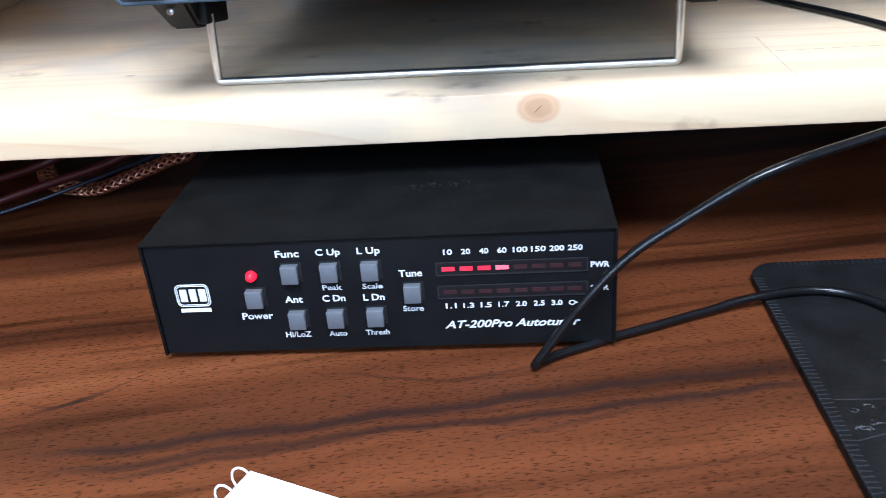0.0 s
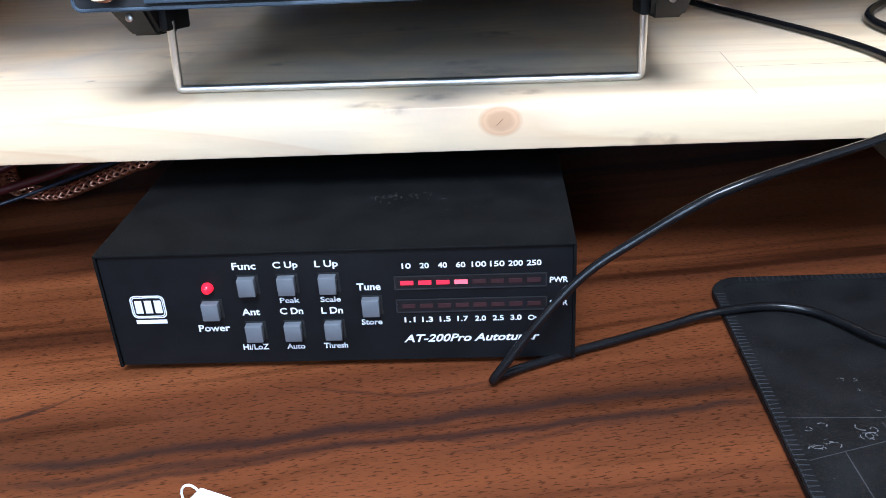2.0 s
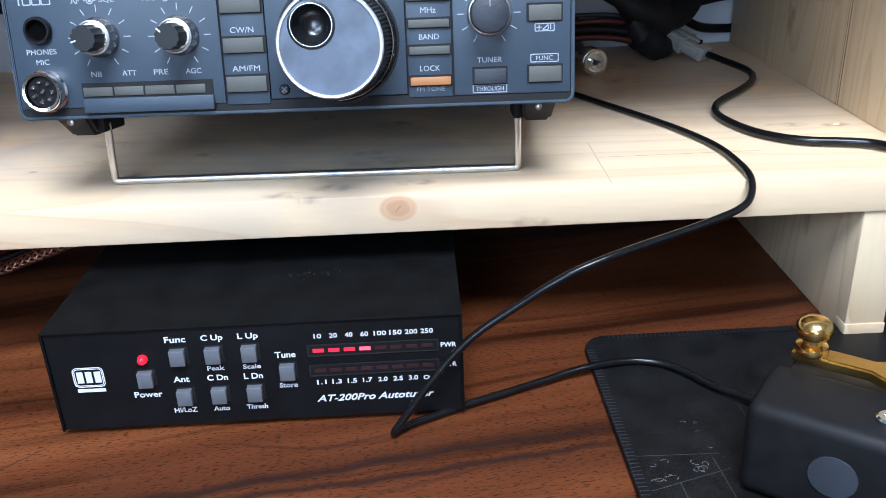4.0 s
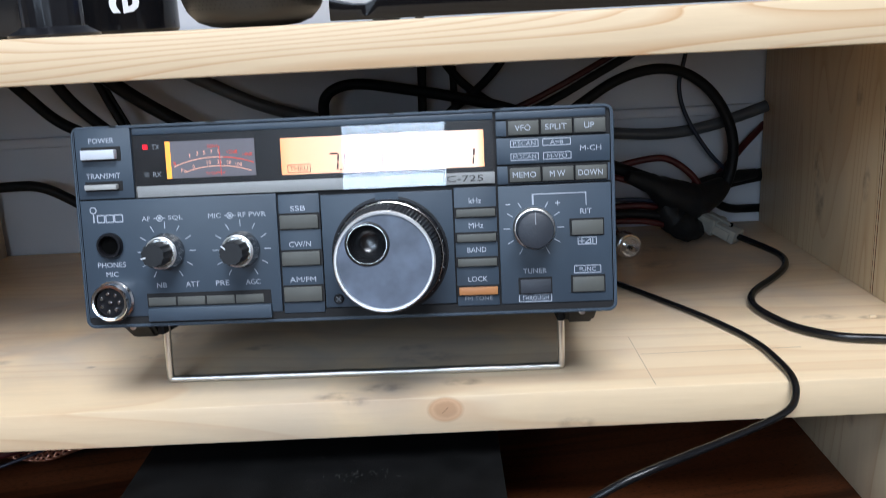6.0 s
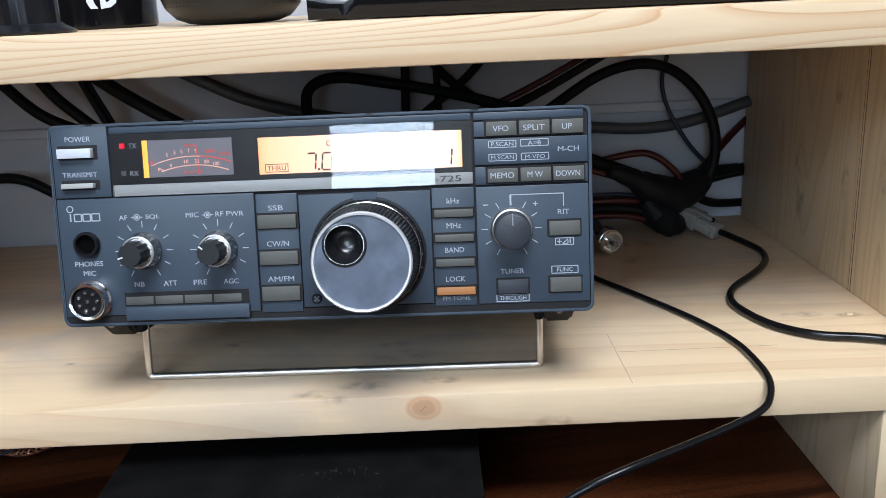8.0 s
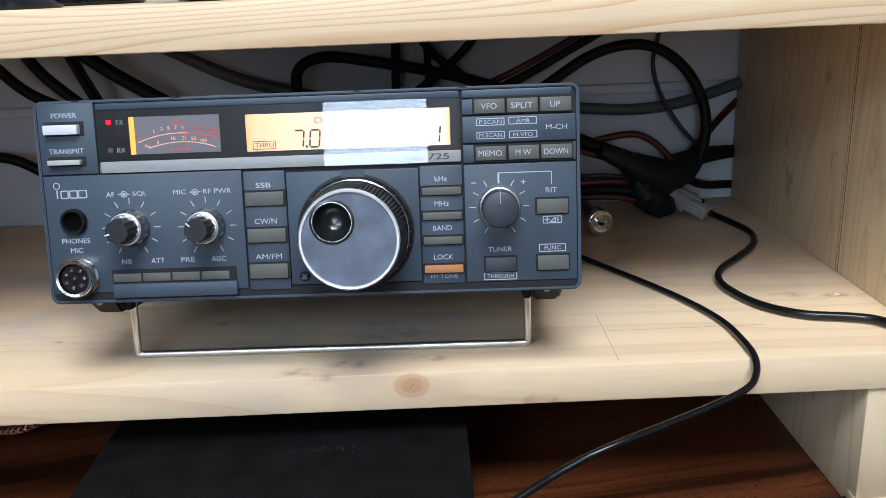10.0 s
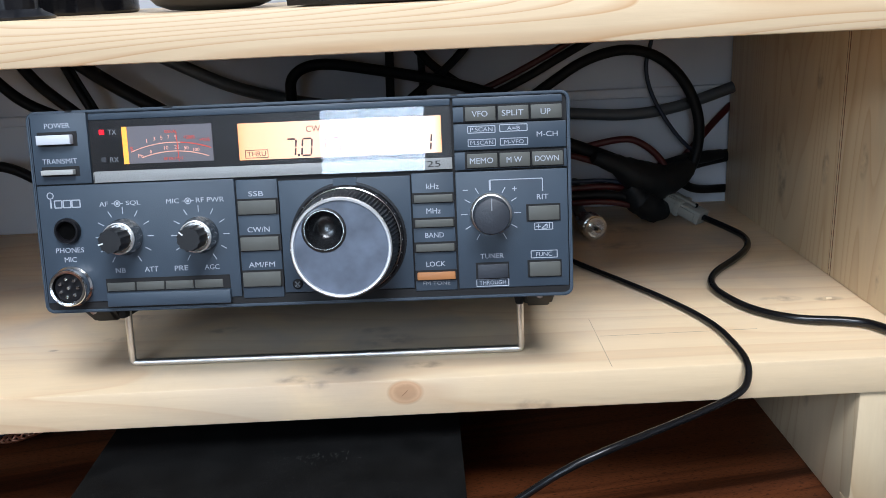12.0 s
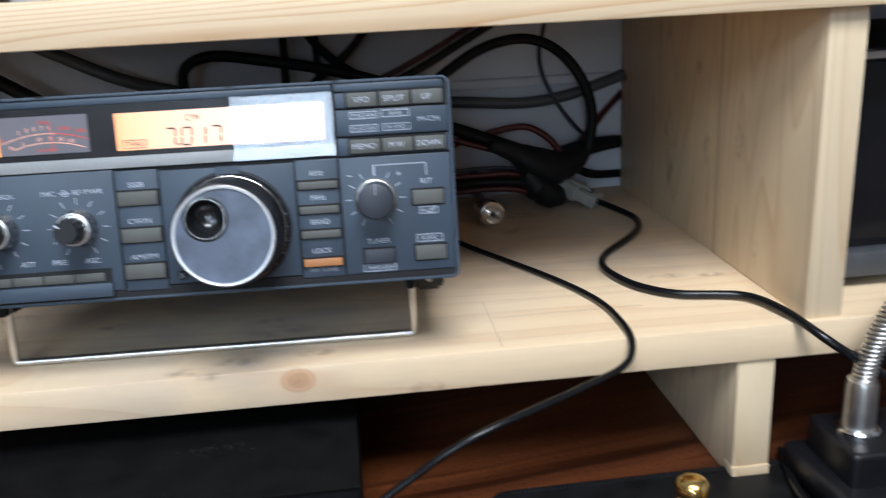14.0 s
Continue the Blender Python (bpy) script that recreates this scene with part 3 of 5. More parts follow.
part("glued_block", box(B(), 0.2632, 0.2838, 0.0012, 0.012, 0.0, 0.0085, 0.0006), PINE_LEG, unit, "small pine end block at the foot")
for y, wid in ((0.1160, 0.0004), (0.1185, 0.0002)):
    part("glue_joint", box(B(), LX1 - 0.00006, LX1 + 0.001, y - wid, y + wid, S + 0.0006, U - 0.0006), CRACK, unit, "dark glued joint down the upright", False)
part("splinter", box(B(), 0.2790, 0.2826, 0.0784, 0.0804, S - 0.001, S + 0.0012, 0.0004), PINE_LEG, unit, "small raised splinter beside a knot")
part("pencil_line", box(B(), 0.14185, 0.14215, 0.003, 0.066, S - 0.001, S + 0.00005), PENCIL, unit, "faint pencil marking line", False)
part("grain_crack", box(B(), 0.143, 0.226, 0.0408, 0.0412, S - 0.001, S + 0.00005), PENCIL, unit, "fine crack along the grain", False)
bm = B()
stroke(bm, 40.2, 81.0, 43.0, 83.8, 0.22, -0.0001, 0.00012)
part("knot_crack", bm, CRACK, unit, "small crack in the knot")

# ---- the radio transceiver, tilted back on its wire bail ----


def shift(rows, du, dv):
    return [tuple(r[:1]) + (r[1] + du, r[2] + dv) + tuple(r[3:]) for r in rows]


def wedge(x0, x1, y0, y1, yb0, yb1, z0, z1, inset, bev):
    """A block that narrows to a smaller base (yb0 to yb1, inset at both sides)."""
    bm = B()
    top = [bm.verts.new(p) for p in ((x0, y0, z1), (x1, y0, z1), (x1, y1, z1), (x0, y1, z1))]
    low = [bm.verts.new(p) for p in ((x0 + inset, yb0, z0), (x1 - inset, yb0, z0), (x1 - inset, yb1, z0), (x0 + inset, yb1, z0))]
    bm.faces.new(top)
    bm.faces.new(low[::-1])
    for i in range(4):
        bm.faces.new((top[i], low[i], low[(i + 1) % 4], top[(i + 1) % 4]))
    bmesh.ops.recalc_face_normals(bm, faces=bm.faces[:])
    bmesh.ops.bevel(bm, geom=low_edges(bm, z0), offset=bev, segments=2, affect="EDGES")
    return bm


def low_edges(bm, z0):
    return [e for e in bm.edges if min(v.co.z for v in e.verts) < z0 + 0.0001]


def knurled_knob(parent, u, v, r_skirt, r_cap, h, pointer):
    k = part("knob", lathe(B(), [(r_skirt, 0), (r_skirt, h * 0.12), (r_skirt * 0.97, h * 0.17), (r_skirt * 0.86, h * 0.42), (r_skirt * 0.6, h * 0.44)], (u, 0, v), "y", 96, 0.06, 14, (2, 3)), DARKSTEEL, parent, "fluted metal outer knob")
    part("lip", lathe(B(), [(r_skirt * 0.82, h * 0.40), (r_skirt * 0.86, h * 0.41), (r_skirt * 0.86, h * 0.45), (r_skirt * 0.79, h * 0.47), (r_skirt * 0.74, h * 0.43)], (u, 0, v), "y", 48, caps=()), POLISHED, k, "thin bright lip")
    part("cap", lathe(B(), [(r_cap, h * 0.42), (r_cap, h * 0.96), (r_cap * 0.94, h), (r_cap * 0.2, h)], (u, 0, v), "y", 48, 0.10, 12, (0, 1, 2)), KNOBCAP, k, "dark fluted inner knob")
    a = radians(pointer)
    bm = B()
    stroke(bm, 1000 * u + 1000 * r_cap * 0.55 * math.cos(a), 1000 * v + 1000 * r_cap * 0.55 * math.sin(a), 1000 * u + 950 * r_cap * math.cos(a), 1000 * v + 950 * r_cap * math.sin(a), 0.6, -h)
    part("pointer", bm, PRINT, k, "white pointer line")
    return k


def button(parent, u0, u1, v0, v1, material, label, out=1.2, name="button"):
    """A key in a black-edged slot; millimetres."""
    left, right = (0.4, 1.0) if u0 < 120 else (0.9, 0.6)
    part("slot", box(B(), (u0 - left) / 1000, (u1 + right) / 1000, -0.0002, 0.004, (v0 - 0.5) / 1000, (v1 + 0.9) / 1000), GROOVE, parent, "", False)
    return part(name, box(B(), u0 / 1000, u1 / 1000, -out / 1000, 0.003, v0 / 1000, v1 / 1000, 0.0003), material, parent, label)


def digit(bm, u, v, w, h, segs, y, lean=0.10, t=0.75):
    """Seven-segment figure: a top, b c right, d bottom, e f left, g middle."""
    def P(a, b):
        return u + a * w + lean * b * h, v + b * h
    ends = {"a": (-.5, .5, .5, .5), "b": (.5, .5, .5, 0), "c": (.5, 0, .5, -.5), "d": (-.5, -.5, .5, -.5), "e": (-.5, 0, -.5, -.5), "f": (-.5, .5, -.5, 0), "g": (-.5, 0, .5, 0)}
    for s in segs:
        a, b, c, d = ends[s]
        p, q = Vector(P(a, b)), Vector(P(c, d))
        g = (q - p).normalized() * 0.35
        stroke(bm, *(p + g), *(q - g), t, y)


def build_radio(at):
    r = holder("radio_transceiver", at, "blue-grey radio transceiver with lit amber display, tilted on wire bail", "radio")
    mm = 0.001
    # body and covers
    part("front_frame", rounded_block(0.241, 0.0913, 0.004, 0.0062, 0.022), CASE, r, "blue-grey moulded front frame")
    part("front_rim", ring_frame(0.241, 0.0913, 0.004, 0.0014, 0.0, 0.0062, bevel=0.0004), CASE, r, "rounded rim round the front")
    part("cover", box(B(), 0.0025, 0.2385, 0.022, 0.239, 0.002, 0.0895, 0.0015), CASE_TOP, r, "dark painted metal cover")
    part("bottom_plate", box(B(), 0.012, 0.229, 0.024, 0.236, 0.0008, 0.0022), CASE_TOP, r)
    for u, v, d in ((62, 91.2, 4), (18, 91.0, 3), (143, 91.1, 2.4), (189, 91.1, 3)):
        part("chip", box(B(), u * mm, (u + d) * mm, -0.0002, 0.002, v * mm - 0.0004, v * mm + 0.0003), GROOVE, r, "small worn nick in the edge", False)
    # dark band along the foot of the front
    part("lower_band", box(B(), 0.0016, 0.2394, 0.0006, 0.006, 0.0015, 0.0054), GROOVE, r, "black recessed band")
    # panels, split by grooves (mm: u0, u1, v0, v1)
    panels = ((1.8, 27.2, 58.9, 90.4), (1.8, 90.9, 4.9, 58.3), (91.6, 110.2, 4.0, 57.6), (110.7, 169.6, 5.9, 56.6), (170.1, 188.9, 4.4, 57.4), (189.7, 239.2, 4.7, 57.2), (189.7, 239.2, 58.0, 65.9), (189.7, 239.2, 66.7, 78.2), (189.7, 237.6, 79.0, 85.6), (28.0, 188.6, 86.6, 89.6), (189.7, 237.6, 86.3, 89.6))
    for u0, u1, v0, v1 in panels:
        part("panel", box(B(), u0 * mm, u1 * mm, 0.0, 0.006, v0 * mm, v1 * mm, 0.0004), CASE, r)
    part("groove_backing", box(B(), 0.0015, 0.2395, 0.0015, 0.0061, 0.0015, 0.0898), GROOVE, r, "", False)
    # display window: dark backing, meter, display, clear pane over them
    part("display_backing", box(B(), 0.0284, 0.1886, 0.0004, 0.006, 0.0640, 0.0865), BLACKP, r, "black display surround", False)
    part("silver_strip", box(B(), 0.0286, 0.1886, -0.0003, 0.006, 0.0589, 0.0639, 0.0002), STRIP, r, "brushed silver strip")
    part("meter", box(B(), 0.0428, 0.0828, -0.0001, 0.003, 0.0668, 0.0832), METER, r, "grey signal meter face", False)
    part("meter_lamp", box(B(), 0.0427, 0.0449, -0.0004, 0.002, 0.0668, 0.0832), AMBER, r, "glowing amber bar", False)
    part("display", box(B(), 0.0943, 0.1843, -0.0001, 0.003, 0.0663, 0.0825, 0.0003), LCD, r, "lit amber liquid-crystal display", False)
    pane = part("window_pane", box(B(), 0.0285, 0.1887, -0.0010, -0.0006, 0.0588, 0.0866), PANE, r, "clear glossy plastic window", False)
    pane.visible_shadow = False
    # meter print
    ym = -0.0002
    def arc(c, rad, a0, a1, material, wid=0.4, n=14):
        bm = B()
        for i in range(n):
            p, q = (radians(a0 + (a1 - a0) * k / n) for k in (i, i + 1))
            stroke(bm, c[0] + rad * math.cos(p), c[1] + rad * math.sin(p), c[0] + rad * math.cos(q), c[1] + rad * math.sin(q), wid, ym)
        part("meter_scale", bm, material, r)
    arc((65.0, 25.6), 50.0, 112, 86, PRINT_SALMON)
    arc((65.0, 25.6), 50.0, 86, 70, PRINT_RED, 0.45)
    arc((65.5, 26.7), 45.0, 109, 70, PRINT_SALMON)
    for s, u, v, w, h, m in (("SIGNAL", 64.5, 80.4, 5.6, 1.3, PRINT_RED), ("S", 46.5, 73.4, 1.2, 1.6, PRINT_RED), ("1", 53.6, 76.6, 0.35, 1.7, PRINT_SALMON), ("3", 57.0, 77.5, 1.0, 1.7, PRINT_SALMON), ("5", 60.2, 77.8, 1.0, 1.7, PRINT_SALMON), ("7", 63.4, 78.0, 1.0, 1.7, PRINT_SALMON), ("9", 66.6, 77.9, 1.0, 1.7, PRINT_SALMON), ("+20dB", 72.6, 77.6, 5.0, 1.5, PRINT_RED), ("+40dB", 79.4, 76.2, 4.6, 1.5, PRINT_RED), ("Po", 50.4, 70.2, 2.2, 1.6, PRINT_SALMON), ("0", 55.0, 71.8, 0.9, 1.5, PRINT_SALMON), ("10", 62.0, 73.3, 1.9, 1.6, PRINT_SALMON), ("25", 66.8, 73.4, 2.0, 1.6, PRINT_SALMON), ("50", 71.0, 73.0, 2.0, 1.6, PRINT_SALMON), ("100", 75.4, 72.0, 2.8, 1.5, PRINT_SALMON), ("RF OUTPUT", 65.0, 68.5, 8.6, 1.1, PRINT_RED)):
        write(r, s, u, v, w, h, m, ym)
    bm = B()
    stroke(bm, 67.4, 67.4, 66.9, 80.0, 0.3, ym - 0.0001)
    part("meter_needle", bm, PRINT_RED, r, "red meter needle")
    # display figures
    yd = -0.0002
    for u, s in ((117.6, "abc"), (124.7, "abcdef"), (130.6, "bc"), (137.4, "abc"), (177.6, "bc")):
        bm = B()
        digit(bm, u, 71.1, 4.2, 7.4, s, yd)
        part("display_digit", bm, LCD_INK, r, "dark liquid-crystal figure")
    bm = B()
    bar(bm, 120.4, 121.4, 67.2, 68.2, yd)
    part("decimal_point", bm, LCD_INK, r)
    write(r, "CW", 127.9, 79.0, 6.4, 2.8, LCD_INK, yd)
    write(r, "THRU", 102.2, 68.9, 8.2, 2.1, LCD_INK, yd)
    bm = B()
    frame_box(bm, 102.2, 68.9, 10.0, 3.4, 0.3, yd)
    part("printed_frame", bm, LCD_INK, r)
    write(r, "IC-725", 174.7, 61.4, 17.6, 2.7, PRINT_DARK, -0.0003)
    write(r, "HF TRANSCEIVER", 151.0, 61.2, 24.5, 1.7, PRINT_DIM, -0.0003)
    # small lamps
    part("transmit_lamp", box(B(), 0.0325, 0.0346, -0.0003, 0.002, 0.0802, 0.0823), LED_RED, r, "lit red lamp", False)
    part("receive_lamp", box(B(), 0.0325, 0.0346, -0.0003, 0.002, 0.0680, 0.0701), LED_DARK, r, "unlit lamp", False)
    write(r, "TX", 38.2, 81.1, 3.6, 2.2, PRINT_DIM, 0.0003)
    write(r, "RX", 38.2, 68.9, 3.8, 2.2, PRINT_DIM, 0.0003)
    # power and transmit switches
    part("slot", box(B(), 0.0046, 0.0224, -0.0002, 0.004, 0.0758, 0.0822), GROOVE, r, "", False)
    part("power_button", box(B(), 0.0054, 0.0206, -0.0035, 0.003, 0.0766, 0.0808, 0.0003), KEYLIGHT, r, "pale push button, pressed in")
    part("slot", box(B(), 0.0052, 0.0222, -0.0002, 0.004, 0.0624, 0.0668), GROOVE, r, "", False)
    part("transmit_button", box(B(), 0.0058, 0.0204, -0.0030, 0.003, 0.0632, 0.0654, 0.0003), KEYSILVER, r, "narrow silver push button")
    # keys
    for u0, u1, v0, v1, n in ((195.1, 208.4, 79.3, 85.4, "VFO"), (209.5, 222.8, 79.3, 85.4, "SPLIT"), (223.8, 237.3, 79.3, 85.4, "UP"), (195.2, 208.6, 58.9, 65.0, "MEMO"), (209.6, 223.0, 58.9, 65.0, "M W"), (223.9, 237.4, 58.9, 65.0, "DOWN")):
        button(r, u0, u1, v0, v1, KEYGREY, "olive-grey key")
        write(r, n, (u0 + u1) / 2 - 0.3, (v0 + v1) / 2, {"VFO": 6.9, "SPLIT": 9.4, "UP": 4.3, "MEMO": 10.3, "M W": 6.7, "DOWN": 10.5}[n], 2.5, PRINT_SOFT, -0.0012)
    for v0, v1 in ((42.2, 48.3), (25.8, 31.9), (9.4, 15.9)):
        button(r, 92.2, 109.4, v0, v1, KEYGREY, "olive-grey mode key", 1.4)
    for v0, v1, m, l in ((44.4, 47.8, KEYGREY, "narrow olive-grey key"), (33.4, 36.7, KEYGREY, "narrow olive-grey key"), (22.4, 25.7, KEYGREY, "narrow olive-grey key"), (9.5, 12.9, KEYORANGE, "narrow orange key")):
        button(r, 171.0, 188.2, v0, v1, m, l, 1.6)
    button(r, 221.6, 235.3, 34.6, 41.0, KEYGREY, "olive-grey key")
    button(r, 198.3, 211.8, 9.2, 15.5, CASE_TOP, "dark grey key")
    button(r, 221.5, 235.3, 9.3, 15.8, KEYGREY, "olive-grey key")
    part("slot", box(B(), 0.0292, 0.0860, -0.0003, 0.005, 0.0090, 0.0153), GROOVE, r, "", False)
    for k in range(4):
        part("push_switch", box(B(), 0.0298 + 0.0134 * k, 0.0425 + 0.0134 * k, -0.0008, 0.003, 0.0096, 0.0134, 0.0003), KEYGREY, r, "black-brown push switch")
    part("switch_ledge", box(B(), 0.0298, 0.0862, -0.0022, 0.004, 0.0026, 0.0088, 0.0004), CASE, r)
    # printed words
    for s, u, v, w, h in (("POWER", 13.9, 84.9, 11.9, 2.4), ("TRANSMIT", 13.6, 69.2, 16.3, 2.4), ("AF", 31.4, 49.3, 4.0, 2.3), ("SQL", 44.8, 49.3, 6.8, 2.4), ("MIC", 62.7, 49.5, 6.0, 2.3), ("RF PWR", 79.6, 49.5, 13.2, 2.3), ("PHONES", 14.1, 29.0, 13.3, 2.4), ("MIC", 14.0, 24.7, 5.8, 2.4), ("NB", 36.4, 18.9, 4.8, 2.4), ("ATT", 50.5, 19.0, 6.4, 2.4), ("PRE", 64.2, 19.0, 6.4, 2.4), ("AGC", 78.2, 19.0, 7.0, 2.4), ("SSB", 100.4, 51.3, 7.0, 2.4), ("CW/N", 100.5, 35.2, 10.4, 2.5), ("AM/FM", 100.9, 19.2, 12.4, 2.5), ("kHz", 179.5, 51.5, 5.8, 2.5), ("MHz", 179.5, 40.5, 6.7, 2.5), ("BAND", 179.5, 29.6, 8.8, 2.4), ("LOCK", 179.5, 16.5, 8.9, 2.4), ("M-CH", 230.8, 72.6, 9.6, 2.4), ("RIT", 228.1, 45.0, 5.3, 2.4), ("TUNER", 204.9, 19.2, 10.9, 2.3), ("P.SCAN", 202.0, 75.6, 10.2, 1.9), ("A=B", 216.1, 75.7, 6.0, 1.8), ("M.SCAN", 202.0, 69.8, 10.4, 1.9), ("M-VFO", 216.2, 69.7, 9.0, 1.9), ("THROUGH", 204.8, 7.1, 12.4, 2.0), ("FUNC", 228.2, 19.2, 7.4, 2.0), ("+", 215.8, 49.0, 2.2, 2.2)):
        write(r, s, u, v, w * 0.96, h * 0.94, PRINT_SOFT)
    write(r, "FM TONE", 179.6, 7.8, 12.2, 1.8, PRINT_DIM)
    for u, v, w, h in ((202, 75.6, 12, 2.9), (216.1, 75.8, 12, 2.9), (202, 69.8, 12, 2.9), (216.2, 69.8, 12, 2.9), (204.8, 7.1, 14.4, 3.2), (228.2, 19.2, 11.6, 3.2), (228.3, 31.8, 8.0, 3.0)):
        bm = B()
        frame_box(bm, u, v, w, h)
        part("printed_frame", bm, PRINT_SOFT, r, "", False)
    for rows in (((224.9, 31.8, 227.1, 31.8), (226.0, 30.8, 226.0, 32.8)), ((227.4, 30.8, 229.8, 32.8), (229.8, 32.8, 229.8, 30.8), (227.4, 30.8, 229.8, 30.8)), ((230.8, 30.8, 230.8, 32.9),), ((192.8, 49.1, 195.0, 49.1),)):
        bm = B()
        for a in rows:
            stroke(bm, *a, 0.4)
        part("printed_symbol", bm, PRINT_SOFT, r, "", False)
    bm = B()
    for a in ((204.9, 53.2, 228.2, 53.2), (228.2, 53.3, 228.2, 47.6)):
        stroke(bm, *a, 0.4)
    stroke(bm, 204.9, 48.6, 204.9, 53.3, 0.8)
    part("printed_line", bm, PRINT_SOFT, r, "white printed bracket line")
    for u in (37.6, 69.6):
        bm = B()
        for k in range(16):
            p, q = (2 * math.pi * i / 16 for i in (k, k + 1))
            stroke(bm, u + 1.3 * math.cos(p), 49.3 + 1.3 * math.sin(p), u + 1.3 * math.cos(q), 49.3 + 1.3 * math.sin(q), 0.35)
        bar(bm, u - 0.6, u + 0.6, 48.7, 49.9)
        stroke(bm, u - 2.6, 49.3, u - 1.3, 49.3, 0.35)
        stroke(bm, u + 1.3, 49.3, u + 2.6, 49.3, 0.35)
        part("printed_symbol", bm, PRINT_SOFT, r, "white printed ring symbol")
    for u, v in ((39.7, 34.3), (74.0, 33.9), (205.0, 38.3)):
        for a in range(-60, 241, 30):
            if u < 200 or a != 90:
                c, s = math.cos(radians(a)), math.sin(radians(a))
                bm = B()
                stroke(bm, u + 10.4 * c, v + 10.4 * s, u + 13.3 * c, v + 13.3 * s, 0.35)
                part("dial_tick", bm, PRINT_SOFT, r, sm=False)
    # maker's mark as plain strokes
    bm = B()
    for k in range(16):
        p, q = (2 * math.pi * i / 16 for i in (k, k + 1))
        stroke(bm, 7.6 + 1.4 * math.cos(p), 53.9 + 1.4 * math.sin(p), 7.6 + 1.4 * math.cos(q), 53.9 + 1.4 * math.sin(q), 0.4)
    bar(bm, 7.3, 7.9, 48.3, 52.0)
    for u0, w in ((9.3, 3.2), (13.2, 3.4), (17.2, 3.6)):
        frame_box(bm, u0 + w / 2, 50.0, w, 3.2, 0.5)
    part("badge", bm, PRINT_SOFT, r, "pale maker's mark as plain outlines")
    # headphone jack and microphone socket
    part("headphone_jack", lathe(B(), [(0.0058, 0), (0.0058, 0.0020), (0.0053, 0.0028), (0.0046, 0.0028), (0.0041, 0.0020), (0.0040, 0.0003)], (0.01425, 0, 0.0379), "y", 32, caps=()), BLACKP, r, "black headphone socket")
    # Flat black disc painting the shade of the socket's bore
    part("jack_hole", lathe(B(), [(0.0041, 0.0002), (0.0041, 0.0004)], (0.01425, 0, 0.0379), "y", 24), VOID, r)
    mic = part("microphone_socket", lathe(B(), [(0.0092, 0), (0.0092, 0.0015), (0.0084, 0.0022), (0.0084, 0.0062), (0.0079, 0.0068), (0.0069, 0.0066), (0.0067, 0.0020), (0.0010, 0.0020)], (0.0142, 0, 0.0126), "y", 40), CHROME, r, "chrome eight-pin microphone socket")
    part("socket_insert", lathe(B(), [(0.0066, 0.0021), (0.0066, 0.0046), (0.0062, 0.0050)], (0.0142, 0, 0.0126), "y", 32), BLACKP, mic, "black insert")
    for k in range(8):
        a, q = (2 * math.pi * k / 7, 0.0042) if k < 7 else (0, 0)
        part("pin", lathe(B(), [(0.0010, 0.0048), (0.0010, 0.0058), (0.0005, 0.0064)], (0.0142 + q * math.cos(a), 0, 0.0126 + q * math.sin(a)), "y", 8), CHROME, mic)
    part("screw", lathe(B(), [(0.0023, 0), (0.0023, 0.0006), (0.0018, 0.0010), (0.0003, 0.0008)], (0.1167, 0, 0.0098), "y", 20), BLACKP, r, "black cross-head screw")
    bm = B()
    for a in ((115.6, 8.7, 117.8, 10.9), (115.6, 10.9, 117.8, 8.7)):
        stroke(bm, *a, 0.5, -0.0010)
    part("screw_slot", bm, KEYBLUE, r, "worn cross slot")
    knurled_knob(r, 0.0397, 0.0343, 0.0083, 0.0055, 0.0175, 195)
    knurled_knob(r, 0.0740, 0.0339, 0.0083, 0.0055, 0.0175, 140)
    k = part("knob", lathe(B(), [(0.0094, 0), (0.0094, 0.0022), (0.0088, 0.0030), (0.0082, 0.0032)], (0.2050, 0, 0.0383), "y", 48), STEEL, r, "clarifier knob with metal rim")
    part("cap", lathe(B(), [(0.0082, 0.0030), (0.0080, 0.0120), (0.0076, 0.0138), (0.0070, 0.0142), (0.0008, 0.0142)], (0.2050, 0, 0.0383), "y", 48), CASE_TOP, k, "dark grey knob cap")
    bm = B()
    stroke(bm, 205.0, 41.0, 205.0, 46.2, 0.5, -0.0142)
    part("pointer", bm, PRINT_DIM, k)
    # main tuning dial
    part("dial_recess", lathe(B(), [(0.0262, -0.001), (0.0262, 0.0003), (0.0250, 0.0004), (0.0246, -0.0005)], (0.1408, 0, 0.0290), "y", 72, caps=()), BLACKP, r, "black ring round the tuning dial")
    part("dial_notch", box(B(), 0.1353, 0.1457, -0.0006, 0.002, 0.0535, 0.0568), CASE, r)
    d = part("tuning_dial", lathe(B(), [(0.0249, 0.0006), (0.0249, 0.0036), (0.0240, 0.0046), (0.0236, 0.0048), (0.0226, 0.0215), (0.0216, 0.0238)], (0.1408, 0, 0.0288), "y", 336, 0.038, 84, (3, 4), caps=(0,)), BLACKP, r, "large black tuning dial with ribbed grip")
    part("dial_ring", lathe(B(), [(0.0216, 0.0232), (0.0215, 0.0246), (0.0210, 0.0251), (0.0202, 0.0250), (0.0199, 0.0240)], (0.1408, 0, 0.0288), "y", 96, caps=()), POLISHED, d, "bright polished metal ring")
    # face with a finger dimple cut in
    bm = B()
    cx, cz, dx, dz, R, q = 0.1408, 0.0288, 0.1339, 0.0365, 0.0201, 0.0083
    n = 64
    rows = []
    for f in (1.0, 0.72, 0.45, 0.2, 0.0):
        ring = []
        for i in range(n):
            a = 2 * math.pi * i / n
            ox, oz = cx + R * math.cos(a), cz + R * math.sin(a)
